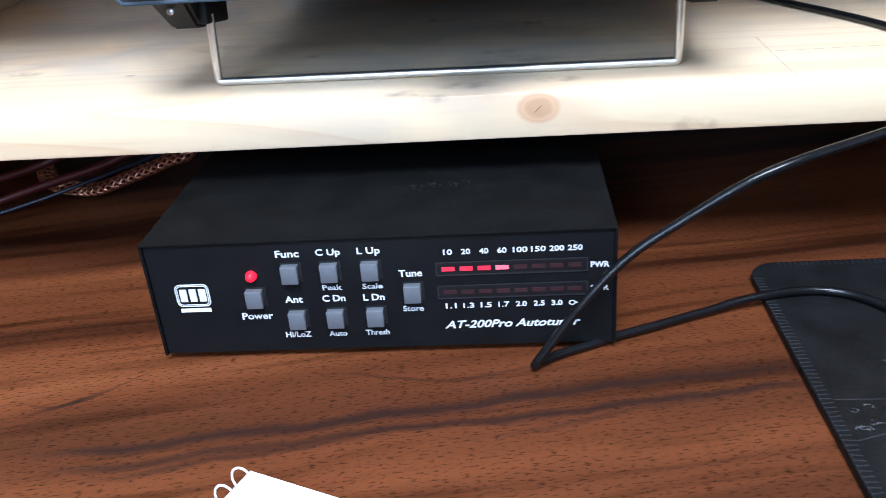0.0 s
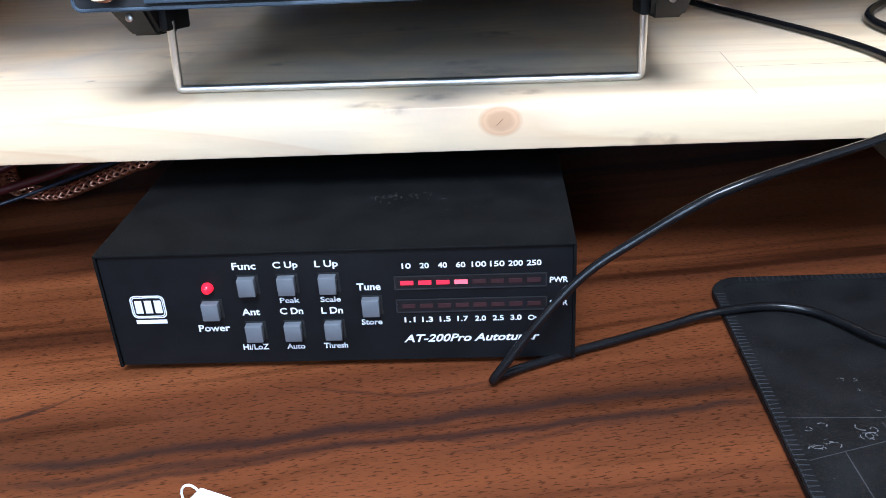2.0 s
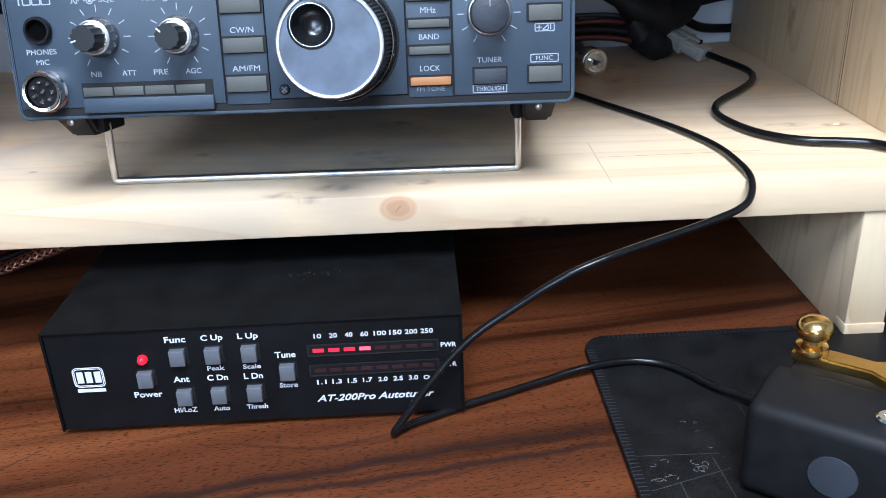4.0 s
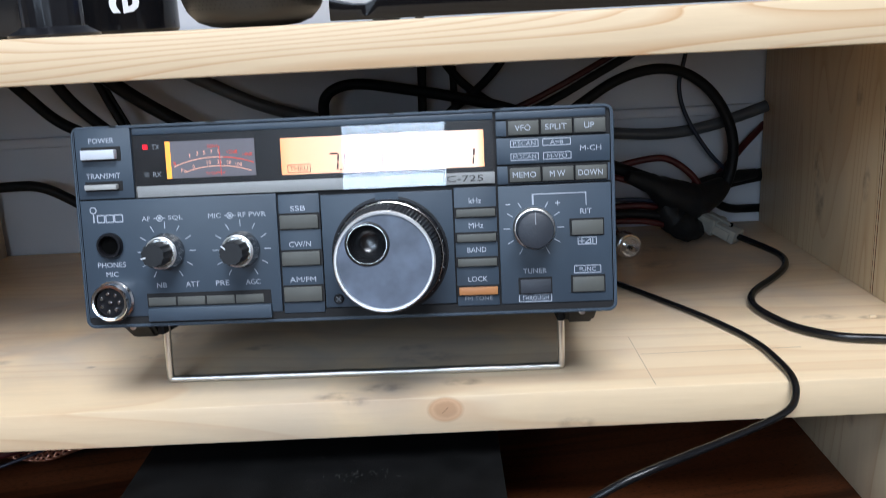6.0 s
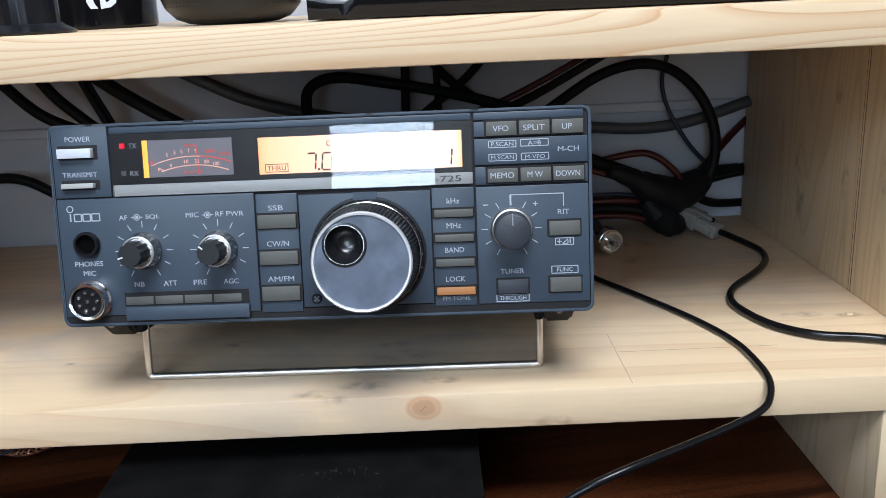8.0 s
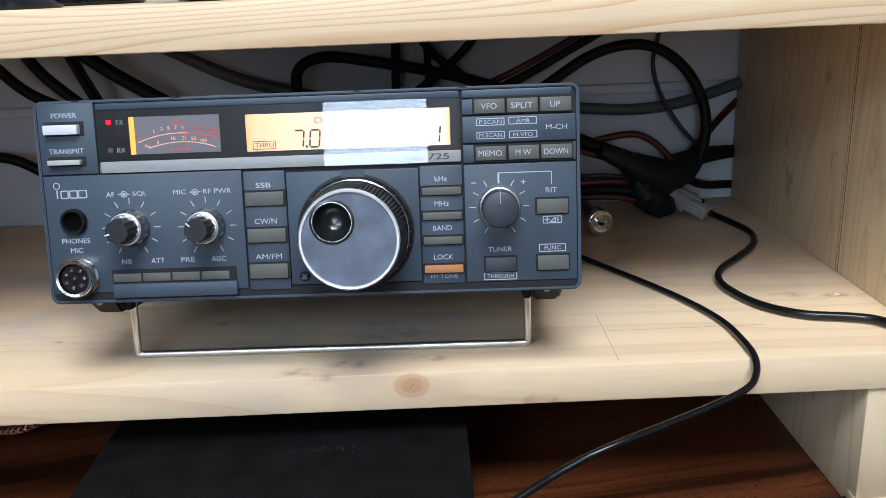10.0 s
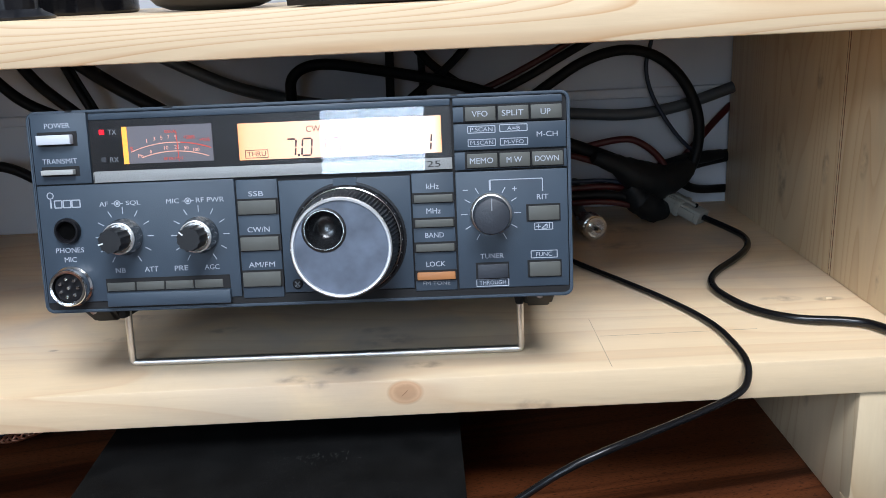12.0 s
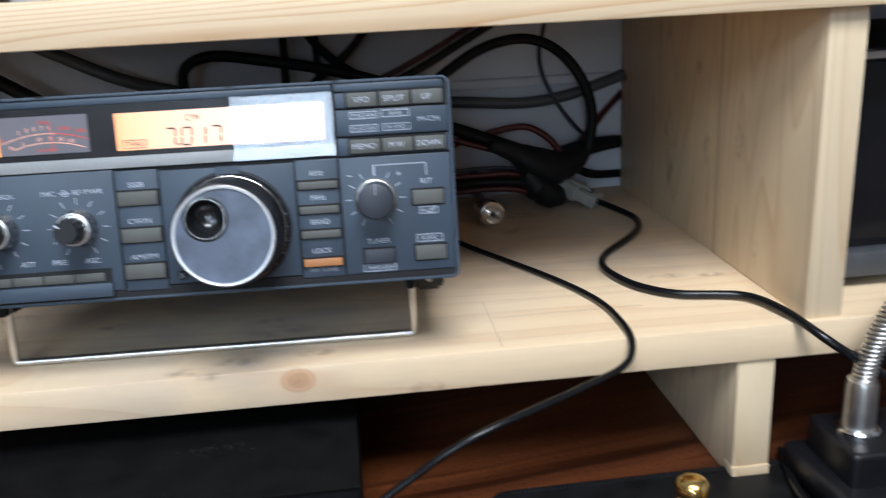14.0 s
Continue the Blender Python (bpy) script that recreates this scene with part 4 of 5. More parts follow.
            ix, iz = dx + q * math.cos(a), dz + q * math.sin(a)
            ring.append(bm.verts.new((ox * f + ix * (1 - f), -0.0241, oz * f + iz * (1 - f))))
        rows.append(ring)
    for a, b in zip(rows, rows[1:]):
        for i in range(n):
            bm.faces.new((a[i], a[(i + 1) % n], b[(i + 1) % n], b[i]))
    bmesh.ops.recalc_face_normals(bm, faces=bm.faces[:])
    if bm.faces[0].normal.y > 0:
        bmesh.ops.reverse_faces(bm, faces=bm.faces[:])
    part("dial_face", bm, KNOBFACE, d, "smudged dial face with a blue-white reflection in its colour")
    part("finger_dimple", lathe(B(), [(0.0095, 0.0239), (0.0095, 0.0245), (0.0088, 0.0247), (0.0081, 0.0247), (0.0078, 0.0223), (0.0072, 0.0183), (0.0060, 0.0155), (0.0039, 0.0139), (0.0014, 0.0135)], (dx, 0, dz), "y", 48, caps=(-1,)), DIMPLE, d, "glossy black finger dimple")
    part("dimple_rim", lathe(B(), [(0.0085, 0.0243), (0.00845, 0.0250), (0.0082, 0.0250), (0.0081, 0.0245)], (dx, 0, dz), "y", 48, caps=()), DARKSTEEL, d, "thin metal rim")
    part("grip_edge", lathe(B(), [(0.0241, 0.0044), (0.0241, 0.0050), (0.0237, 0.0052), (0.0235, 0.0048)], (0.1408, 0, 0.0288), "y", 96, caps=()), DARKSTEEL, d, "worn bright edge of the grip")
    bm = B()
    for a in range(-42, 175, 14):
        c, s = math.cos(radians(a)), math.sin(radians(a))
        stroke(bm, 140.8 + 24.2 * c, 28.8 + 24.2 * s, 140.8 + 24.7 * c, 28.8 + 24.7 * s, 0.5, -0.0040)
    part("dial_dots", bm, PRINT_SOFT, d)
    # feet and bail, in the radio's own frame
    for u, inner in ((0.0050, 1), (0.2195, -1)):
        f = part("foot", wedge(u, u + 0.0165, 0.016, 0.060, 0.0330, 0.056, -0.0115, 0.0010, 0.0018, 0.0016), RUBBER, r, "tall black front foot")
        part("screw", lathe(B(), [(0.0016, 0.0), (0.0016, 0.0006), (0.0011, 0.0009)], (u + 0.0080, 0.0205, -0.0035), "y", 16), STEEL, f)
        part("pivot", box(B(), *((u + 0.0155, u + 0.0195) if inner > 0 else (u - 0.0030, u + 0.0010)), 0.030, 0.056, -0.0100, 0.0010, 0.0012), RUBBER, f)
        part("foot", box(B(), u, u + 0.0155, 0.205, 0.222, -0.0060, 0.0010, 0.0012), RUBBER, r, "black rubber foot")
    # wire bail: down and back from the feet to the shelf
    inv = at.inverted()
    a, b = inv @ Vector((-0.0978, 0.0315, S + 0.0019)), inv @ Vector((0.1005, 0.0262, S + 0.0019))
    a0, b0 = Vector((a.x + 0.0022, 0.036, -0.006)), Vector((b.x - 0.0004, 0.036, -0.006))
    def near(p, q, d):
        return p + (q - p).normalized() * d
    pts = [a0, near(a0, a, (a - a0).length * 0.5), near(a, a0, 0.006), near(a, a0, 0.003), a * 0.92 + (near(a, a0, .003) + near(a, b, .003)) * 0.04, near(a, b, 0.003), near(a, b, 0.006), (a + b) / 2, near(b, a, 0.006), near(b, a, 0.003), b * 0.92 + (near(b, a, .003) + near(b, b0, .003)) * 0.04, near(b, b0, 0.003), near(b, b0, 0.006), near(b0, b, (b - b0).length * 0.5), b0]
    tube("bail", pts, 0.0018, STEEL, "bent steel wire bail stand", parent=r)
    return r


RADIO = pose(-0.120, -0.0041, 0.1329, -math.degrees(0.152), 0, math.degrees(-0.0336))
build_radio(RADIO)

# ---- the antenna tuner ----


def build_tuner(at):
    r = holder("antenna_tuner", at, "black metal antenna tuner box with grey push buttons, on the desk", "antenna tuner")
    mm = 0.001
    W, H, D = 0.1803, 0.0501, 0.205
    part("front_panel", box(B(), 0.0012, W - 0.0012, 0.0, 0.0016, 0.0004, H - 0.0012), TUNER_FRONT, r, "flat black front panel", False)
    bm = B()
    box(bm, 0, W, -0.0010, D, H - 0.0012, H, 0.0004)
    box(bm, 0, 0.0011, -0.0010, D, 0.0, H - 0.0013)
    box(bm, W - 0.0011, W, -0.0010, D, 0.0, H - 0.0013)
    part("cover", bm, TUNER_PAINT, r, "folded sheet cover in textured black paint")
    part("chassis", box(B(), 0.0013, W - 0.0013, 0.0017, D - 0.001, -0.0002, 0.0012), TUNER_PAINT, r, "", False)
    part("back_panel", box(B(), 0.0013, W - 0.0013, D - 0.003, D - 0.0015, 0.0013, H - 0.0014), TUNER_PAINT, r, "", False)
    for x in (0.014, W - 0.014):
        for y in (0.016, D - 0.016):
            part("foot", lathe(B(), [(0.006, -0.003), (0.0066, -0.0002)], (x, y, 0), "z", 20), RUBBER, r, "black rubber foot")
    for u, v in ((40.6, 24.2), (56.2, 34.5), (71.5, 34.6), (87.3, 34.7), (56.2, 13.9), (71.5, 14.0), (87.3, 14.1), (102.8, 24.3)):
        u, v = u + (154 - u) * 0.008, v + (193 - v) * 0.0075
        part("slot", box(B(), (u - 3.7) * mm, (u + 4.3) * mm, -0.0002, 0.001, (v - 4.2) * mm, (v + 4.2) * mm), GROOVE, r, "", False)
        part("button", box(B(), (u - 3.3) * mm, (u + 3.3) * mm, -0.0034, 0.0, (v - 3.7) * mm, (v + 3.7) * mm, 0.0004), KEYBLUE, r, "square slate-grey push button")
    for s, u, v, w, h in (("Func", 56.6, 43.7, 9.1, 3.0), ("C Up", 72.3, 43.4, 9.5, 3.6), ("L Up", 87.8, 43.4, 8.8, 3.6), ("Peak", 72.1, 28.5, 7.6, 2.3), ("C Dn", 72.1, 23.7, 9.0, 2.9), ("L Dn", 87.8, 23.6, 8.3, 2.9), ("Scale", 87.8, 28.5, 7.8, 2.3), ("Ant", 56.3, 23.7, 7.0, 3.0), ("Hi/LoZ", 55.9, 7.7, 10.2, 2.6), ("Auto", 71.8, 7.6, 7.2, 2.4), ("Thresh", 87.6, 7.6, 9.4, 2.4), ("Power", 40.8, 16.8, 12.3, 3.0), ("Tune", 102.8, 33.5, 9.0, 3.0), ("Store", 102.7, 18.0, 8.0, 2.5), ("PWR", 174.0, 34.5, 6.8, 2.4), ("SWR", 174.0, 24.5, 6.8, 2.4), ("Over", 166.0, 18.3, 7.2, 2.2)):
        write(r, s, u, v, w, h, PRINT, bold=0.020)
    for k, s in enumerate(("10", "20", "40", "60", "100", "150", "200", "250")):
        write(r, s, 117.6 + 6.75 * k, 41.9, 3.4 if len(s) == 2 else 5.4, 2.3, PRINT, bold=0.020)
    for k, s in enumerate(("1.1", "1.3", "1.5", "1.7", "2.0", "2.5", "3.0")):
        write(r, s, 117.4 + 6.75 * k, 18.5, 4.2, 2.3, PRINT, bold=0.020)
    write(r, "AT-200Pro Autotuner", 140.6, 10.0, 52.4, 3.5, PRINT, shear=0.3, bold=0.020)
    for v0, lit in ((32.1, 4), (22.0, 0)):
        part("bar_window", box(B(), 112.8 * mm, 169.4 * mm, -0.0003, 0.001, v0 * mm, (v0 + 5.5) * mm), BLACKP, r, "dark bargraph window", False)
        bm = B()
        frame_box(bm, 141.1, v0 + 2.75, 56.6, 5.5, 0.5, -0.0003)
        part("window_edge", bm, KNOBCAP, r)
        for k in range(8):
            u = 117.4 + 6.76 * k
            m, l = (LED_BRIGHT, "lit bright segment") if lit and k == 3 else (LED_BAR, "lit red segment") if k < lit else (LED_OFF, "unlit dark red segment")
            part("segment", box(B(), (u - 2.45) * mm, (u + 2.45) * mm, -0.0006, 0.0, (v0 + 1.9) * mm, (v0 + 3.6) * mm), m, r, l, False)
    part("power_lamp", lathe(B(), [(0.0022, 0), (0.0022, 0.0006), (0.0018, 0.0022), (0.0010, 0.0029), (0.0003, 0.0031)], (0.0414, 0, 0.0349), "y", 24), LED_RED, r, "lit round red lamp")
    part("badge_outline", ring_frame(0.0136, 0.0100, 0.0022, 0.00045, -0.00012, 0.0, (0.0098, 0.0220)), PRINT, r, "white rounded outline", False)
    part("badge_outline", ring_frame(0.0122, 0.0086, 0.0016, 0.00035, -0.00012, 0.0, (0.0105, 0.0227)), PRINT, r, "white rounded outline", False)
    for u in (13.0, 16.8, 20.6):
        bm = B()
        bar(bm, u - 1.5, u + 1.3, 24.2, 29.8)
        part("badge_block", bm, PRINT, r, "", False)
    bm = B()
    bar(bm, 10.6, 22.8, 19.5, 21.2)
    part("badge_block", bm, PRINT, r, "", False)
    return r


build_tuner(pose(-0.1119, -0.0508, 0.003, 0, 0, math.degrees(0.0103)))

dust = random.Random(8)
bm = B()
for k in range(170):
    x, y, l, a = dust.uniform(-0.108, 0.064), dust.uniform(-0.050, 0.04), dust.uniform(0.00012, 0.00045), dust.uniform(0, 3)
    if k > 140:
        x, y, l = 0.0 + dust.gauss(0, 0.008), -0.004 + dust.gauss(0, 0.002), 0.0011
    m = pose(x, y, 0.05316, 0, 0, math.degrees(a))
    bm.faces.new([bm.verts.new(m @ Vector(c)) for c in ((-l, -0.0001, 0), (l, -0.0001, 0), (l, 0.0001, 0), (-l, 0.0001, 0))])
thing("dust", bm, DUST, "pale dust specks and scratches on the tuner's top", "dust", kind="stuff", sm=False)

# ---- cables on the shelf and desk ----
AUX = [(0.120, 0.22, S + 0.002), (0.140, 0.185, S + 0.002), (0.1500, 0.1610, S + 0.002), (0.1760, 0.1133, S + 0.002), (0.1935, 0.0780, S + 0.002), (0.2050, 0.0440, S + 0.0022), (0.2060, 0.0150, S + 0.0026), (0.2055, -0.0020, S + 0.0022), (0.2045, -0.0085, S - 0.003), (0.1985, -0.0170, 0.0825), (0.1767, -0.0300, 0.0811), (0.1516, -0.0450, 0.0809), (0.1295, -0.0550, 0.0790), (0.1099, -0.0580, 0.0723), (0.0913, -0.0570, 0.0590), (0.0705, -0.0580, 0.0455), (0.0530, -0.0620, 0.0262), (0.0430, -0.0640, 0.0125), (0.0362, -0.0648, 0.0030), (0.0375, -0.0620, 0.0024), (0.0460, -0.0560, 0.0024), (0.0576, -0.0505, 0.0024), (0.0703, -0.0440, 0.0026), (0.0846, -0.0383, 0.0027), (0.0969, -0.0327, 0.0028), (0.1092, -0.0281, 0.0033), (0.1200, -0.0240, 0.0045), (0.1312, -0.0221, 0.0058), (0.1438, -0.0185, 0.0055), (0.1557, -0.0180, 0.0053), (0.1662, -0.0220, 0.0053), (0.1747, -0.0312, 0.0055), (0.1833, -0.0449, 0.0058), (0.1941, -0.0546, 0.0070), (0.205, -0.075, 0.010)]
tube("audio_cable", AUX, 0.00175, CABLE, "thin glossy black cable hanging over the shelf edge to the desk", "cable")
POWER = [(0.2560, 0.2470, S + 0.0070), (0.2620, 0.2400, S + 0.005), (0.2715, 0.2200, S + 0.003), (0.2760, 0.2000, S + 0.0026), (0.2700, 0.1750, S + 0.0026), (0.2520, 0.1500, S + 0.0026), (0.2300, 0.1260, S + 0.0026), (0.2210, 0.1040, S + 0.0026), (0.2230, 0.0830, S + 0.0026), (0.2310, 0.0600, S + 0.0026), (0.2480, 0.0440, S + 0.0028), (0.2680, 0.0400, S + 0.0030), (0.2840, 0.0330, S + 0.0032), (0.2905, 0.0080, S + 0.0032), (0.2940, -0.0080, S + 0.001), (0.3010, -0.0180, 0.0850), (0.3200, -0.0220, 0.0720), (0.3450, -0.0240, 0.0560), (0.38, -0.03, 0.02), (0.41, -0.04, 0.0035)]
tube("power_cable", POWER, 0.0023, CABLE, "matt black cable running along the shelf to a white plug", "cable")

ax = Vector((0.0254, -0.0290, -0.0130)).normalized()
side = Vector((0, 0, 1)).cross(ax).normalized()
m = Matrix((ax, side, ax.cross(side))).transposed().to_4x4()
conn = holder("cable_connector", Matrix.Translation((0.2470, 0.2570, S + 0.0115)) @ m, "translucent white nylon plug lying on the shelf", "connector")
part("shell", box(B(), -0.021, 0.002, -0.0075, 0.0075, -0.0055, 0.0055, 0.0008), WHITEPLASTIC, conn)
part("shell", box(B(), 0.0025, 0.020, -0.0065, 0.0065, -0.0048, 0.0048, 0.0008), WHITEPLASTIC, conn)
part("latch", box(B(), -0.006, 0.012, -0.002, 0.002, 0.0056, 0.0074, 0.0004), WHITEPLASTIC, conn)
for y in (-0.0066, 0.0066):
    part("side_rail", box(B(), -0.019, 0.016, y - 0.0012, y + 0.0012, -0.003, 0.003, 0.0004), WHITEPLASTIC, conn)
part("collar", box(B(), -0.0012, 0.0030, -0.0082, 0.0082, -0.0060, 0.0062, 0.0006), WHITEPLASTIC, conn, "raised collar")
# Solid black block for the shade in the latch opening
part("pin_slot", box(B(), 0.0105, 0.0125, -0.0012, 0.0012, 0.0050, 0.00755), VOID, conn, "latch opening, its shade drawn as a black block")
for y in (-0.005, 0.0, 0.005):
    part("rib", box(B(), -0.0208, -0.004, y - 0.0007, y + 0.0007, 0.0054, 0.0062), WHITEPLASTIC, conn)

plug = holder("coaxial_plug", pose(0.1730, 0.2150, S + 0.0097, 0, 0, -80), "chromed coaxial plug on a black cable behind the radio", "plug")
part("shell", lathe(B(), [(0.0066, -0.022), (0.0072, -0.012), (0.0092, -0.011), (0.0094, -0.002), (0.0090, 0.001), (0.0080, 0.0015), (0.0080, 0.003), (0.0064, 0.003), (0.0062, -0.004), (0.002, -0.004)], (0, 0, 0), "x", 40, 0.05, 20, (2, 3)), CHROME, plug, "knurled chrome shell")
part("centre_pin", lathe(B(), [(0.002, -0.004), (0.002, 0.008), (0.0012, 0.0095)], (0, 0, 0), "x", 16), CHROME, plug)
tube("coaxial_lead", [(-0.020, 0, 0), (-0.045, 0.004, 0.001), (-0.075, 0.012, 0.004), (-0.10, 0.02, 0.01)], 0.0045, CABLE, parent=plug)

# ---- leads behind the radio, against the wall ----
BK = 0.272


def lead(name, pts, r, material, label, y=BK):
    tube(name, [(p[0], p[2] if len(p) > 2 else y, p[1]) for p in pts], r, material, label, "cable", "leads behind the radio")


lead("antenna_lead", [(-0.305, 0.262), (-0.2647, 0.2240), (-0.2466, 0.2040), (-0.2290, 0.1931), (-0.19, 0.178), (-0.14, 0.165)], 0.0042, LEAD, "thick black cable drooping behind the radio")
lead("antenna_lead", [(-0.252, 0.255), (-0.2351, 0.2216), (-0.2074, 0.1951), (-0.17, 0.165), (-0.13, 0.14)], 0.0042, LEAD, "thick black cable drooping behind the radio", 0.268)
lead("control_lead", [(-0.222, 0.26), (-0.2076, 0.2216), (-0.1954, 0.1953), (-0.18, 0.16), (-0.16, 0.13)], 0.0030, LEAD, "thin twin black cable drooping behind the radio", 0.276)
lead("control_lead", [(-0.2185, 0.26), (-0.2040, 0.2216), (-0.1915, 0.1953), (-0.176, 0.16), (-0.155, 0.13)], 0.0016, LEAD, "thin black cable beside a thicker one", 0.278)
lead("antenna_lead", [(-0.225, 0.252), (-0.1887, 0.2215), (-0.1457, 0.1942), (-0.10, 0.168), (-0.06, 0.15)], 0.0052, LEAD, "thick black cable drooping behind the radio", 0.266)
lead("grey_lead", [(-0.17, 0.243), (-0.1275, 0.2215), (-0.0936, 0.2044), (-0.0608, 0.1944), (-0.02, 0.185), (0.03, 0.18)], 0.0048, CABLE_GREY, "grey cable drooping along the wall", 0.286)
lead("antenna_lead", [(-0.33, 0.150), (-0.2943, 0.1516), (-0.2683, 0.1513), (-0.2424, 0.1359), (-0.21, 0.115), (-0.17, 0.105)], 0.0040, LEAD, "black cable coming in from the next bay", 0.285)
lead("looped_lead", [(-0.040, 0.165), (-0.0437, 0.1956), (-0.0412, 0.2122), (-0.0208, 0.2195), (0.015, 0.213), (0.0538, 0.2056), (0.0975, 0.1943), (0.13, 0.182)], 0.0042, LEAD, "black cable looped over behind the radio")
lead("hanging_lead", [(0.0320, 0.27), (0.0316, 0.2212), (0.0301, 0.1942), (0.030, 0.15)], 0.0034, LEAD, "straight hanging black cable", 0.280)
lead("hanging_lead", [(0.10, 0.243), (0.0878, 0.2217), (0.0533, 0.1952), (0.03, 0.178)], 0.0032, LEAD, "black cable crossing another", 0.276)
lead("hanging_lead", [(0.040, 0.243), (0.0545, 0.2201), (0.0700, 0.2065), (0.0870, 0.1948), (0.11, 0.18)], 0.0034, LEAD, "black cable crossing another", 0.282)
lead("hanging_lead", [(0.0535, 0.26), (0.0545, 0.2201), (0.0550, 0.1948), (0.056, 0.16)], 0.0028, LEAD, "straight hanging black cable", 0.288)
lead("red_lead", [(0.185, 0.236), (0.1542, 0.2193), (0.130, 0.2070), (0.1080, 0.1967), (0.08, 0.186)], 0.0024, CABLE_RED, "dark red power cable behind the radio", 0.276)
lead("black_lead", [(0.190, 0.232), (0.1582, 0.2153), (0.134, 0.2020), (0.1120, 0.1917), (0.085, 0.181)], 0.0032, LEAD, "black cable beside the red one", 0.272)
lead("coiled_lead", [(0.120, 0.176), (0.1457, 0.1935), (0.1791, 0.2150), (0.2164, 0.2200), (0.2458, 0.2020), (0.2640, 0.1680), (0.2620, 0.1330), (0.2480, 0.1110), (0.225, 0.102)], 0.0040, LEAD, "black cable in a wide loop against the wall")
lead("thin_lead", [(0.2320, 0.245), (0.2279, 0.2219), (0.2232, 0.2057), (0.2275, 0.1847), (0.2429, 0.1585), (0.2583, 0.1405), (0.275, 0.128, 0.295)], 0.0016, CABLE_BLUE, "thin dark blue lead behind the radio", 0.284)
lead("grey_lead", [(0.130, 0.172), (0.1730, 0.1690), (0.2131, 0.1650), (0.2500, 0.1690), (0.2821, 0.1788), (0.2970, 0.184)], 0.0045, CABLE_GREY, "thick grey cable along the wall", 0.300)
lead("red_lead", [(0.150, 0.142), (0.1751, 0.1488), (0.2000, 0.1535), (0.2134, 0.1525), (0.2306, 0.1397), (0.2396, 0.1239), (0.242, 0.11)], 0.0026, CABLE_RED, "dark red power cable behind the radio", 0.264)
lead("black_lead", [(0.145, 0.158), (0.1751, 0.1467), (0.2051, 0.1343), (0.228, 0.124, 0.275), (0.255, 0.124, 0.29), (0.285, 0.127, 0.308), (0.305, 0.128, 0.3125)], 0.0052, LEAD, "thick black cable behind the radio", 0.262)
lead("red_lead", [(0.150, 0.148), (0.1760, 0.1405), (0.2051, 0.1293), (0.225, 0.118)], 0.0024, CABLE_RED, "dark red power cable behind the radio", 0.256)
lead("blue_lead", [(0.145, 0.123), (0.1730, 0.1240), (0.1930, 0.1235), (0.2100, 0.1190), (0.222, 0.116, 0.275)], 0.0016, CABLE_BLUE, "thin dark blue lead behind the radio", 0.258)
lead("red_lead", [(0.145, 0.119), (0.1730, 0.1190), (0.1900, 0.1200), (0.2040, 0.1170), (0.220, 0.112, 0.275)], 0.0026, CABLE_RED, "dark red power cable behind the radio", 0.255)
lead("red_lead", [(0.145, 0.108), (0.1730, 0.1100), (0.1950, 0.1085), (0.2100, 0.1040), (0.222, 0.102, 0.270)], 0.0024, CABLE_RED, "dark red power cable behind the radio", 0.250)
lead("black_lead", [(0.145, 0.113), (0.1750, 0.1150), (0.2000, 0.1130), (0.2150, 0.108), (0.226, 0.104, 0.275)], 0.0034, LEAD, "black cable lying behind the radio", 0.252)
lead("red_lead", [(0.245, 0.118), (0.2647, 0.1402), (0.2831, 0.1566, 0.302), (0.300, 0.168, 0.3125)], 0.0028, CABLE_RED, "dark red power cable behind the radio", 0.290)
lead("black_lead", [(0.235, 0.125), (0.255, 0.112), (0.270, 0.104, 0.295), (0.292, 0.100, 0.312), (0.305, 0.10, 0.3125)], 0.0034, LEAD, "black cable running behind the upright board", 0.282)


def taped(pts, seed):
    """An uneven wrapped bundle: rings of changing size along a line; pts: x, y, z, radius."""
    bm, rings, wob = B(), [], random.Random(seed)
    rows = []
    for (a, b) in zip(pts, pts[1:]):
        rows += [Vector(a).lerp(Vector(b), k / 4) for k in range(4)]
    rows.append(Vector(pts[-1]))
    for i, p in enumerate(rows):
        q = (rows[min(i + 1, len(rows) - 1)] - rows[max(i - 1, 0)]).to_3d().normalized()
        a = q.cross(Vector((0, 1, 0))).normalized()
        b = q.cross(a)
        rr = p.w * wob.uniform(0.90, 1.08)
        rings.append([bm.verts.new(p.to_3d() + (a * math.cos(t) + b * math.sin(t)) * rr * wob.uniform(0.95, 1.05)) for t in (2 * math.pi * k / 14 for k in range(14))])
    for a, b in zip(rings, rings[1:]):
        for k in range(14):
            bm.faces.new((a[k], a[(k + 1) % 14], b[(k + 1) % 14], b[k]))
    bm.faces.new(rings[0])
    bm.faces.new(rings[-1][::-1])
    bmesh.ops.recalc_face_normals(bm, faces=bm.faces[:])
    return bm


sp = holder("wire_splice", pose(0, 0, 0), "black taped bundle where the power leads join, lying on the shelf", "cable joint")
part("tape_wrap", taped([(0.178, 0.246, 0.1440, 0.0050), (0.196, 0.250, 0.1370, 0.0075), (0.211, 0.255, 0.1270, 0.0125), (0.227, 0.260, 0.1200, 0.0145), (0.242, 0.266, 0.1215, 0.0115), (0.258, 0.274, 0.1285, 0.0065)], 3), RUBBER, sp)
part("tape_wrap", taped([(0.206, 0.254, 0.1200, 0.0075), (0.214, 0.254, 0.1090, 0.0115), (0.224, 0.256, 0.1008, 0.0108), (0.236, 0.262, 0.0965, 0.0065)], 5), RUBBER, sp)
part("tape_wrap", taped([(0.236, 0.270, 0.1285, 0.0065), (0.262, 0.284, 0.1315, 0.0055), (0.290, 0.300, 0.1310, 0.0042)], 7), RUBBER, sp)

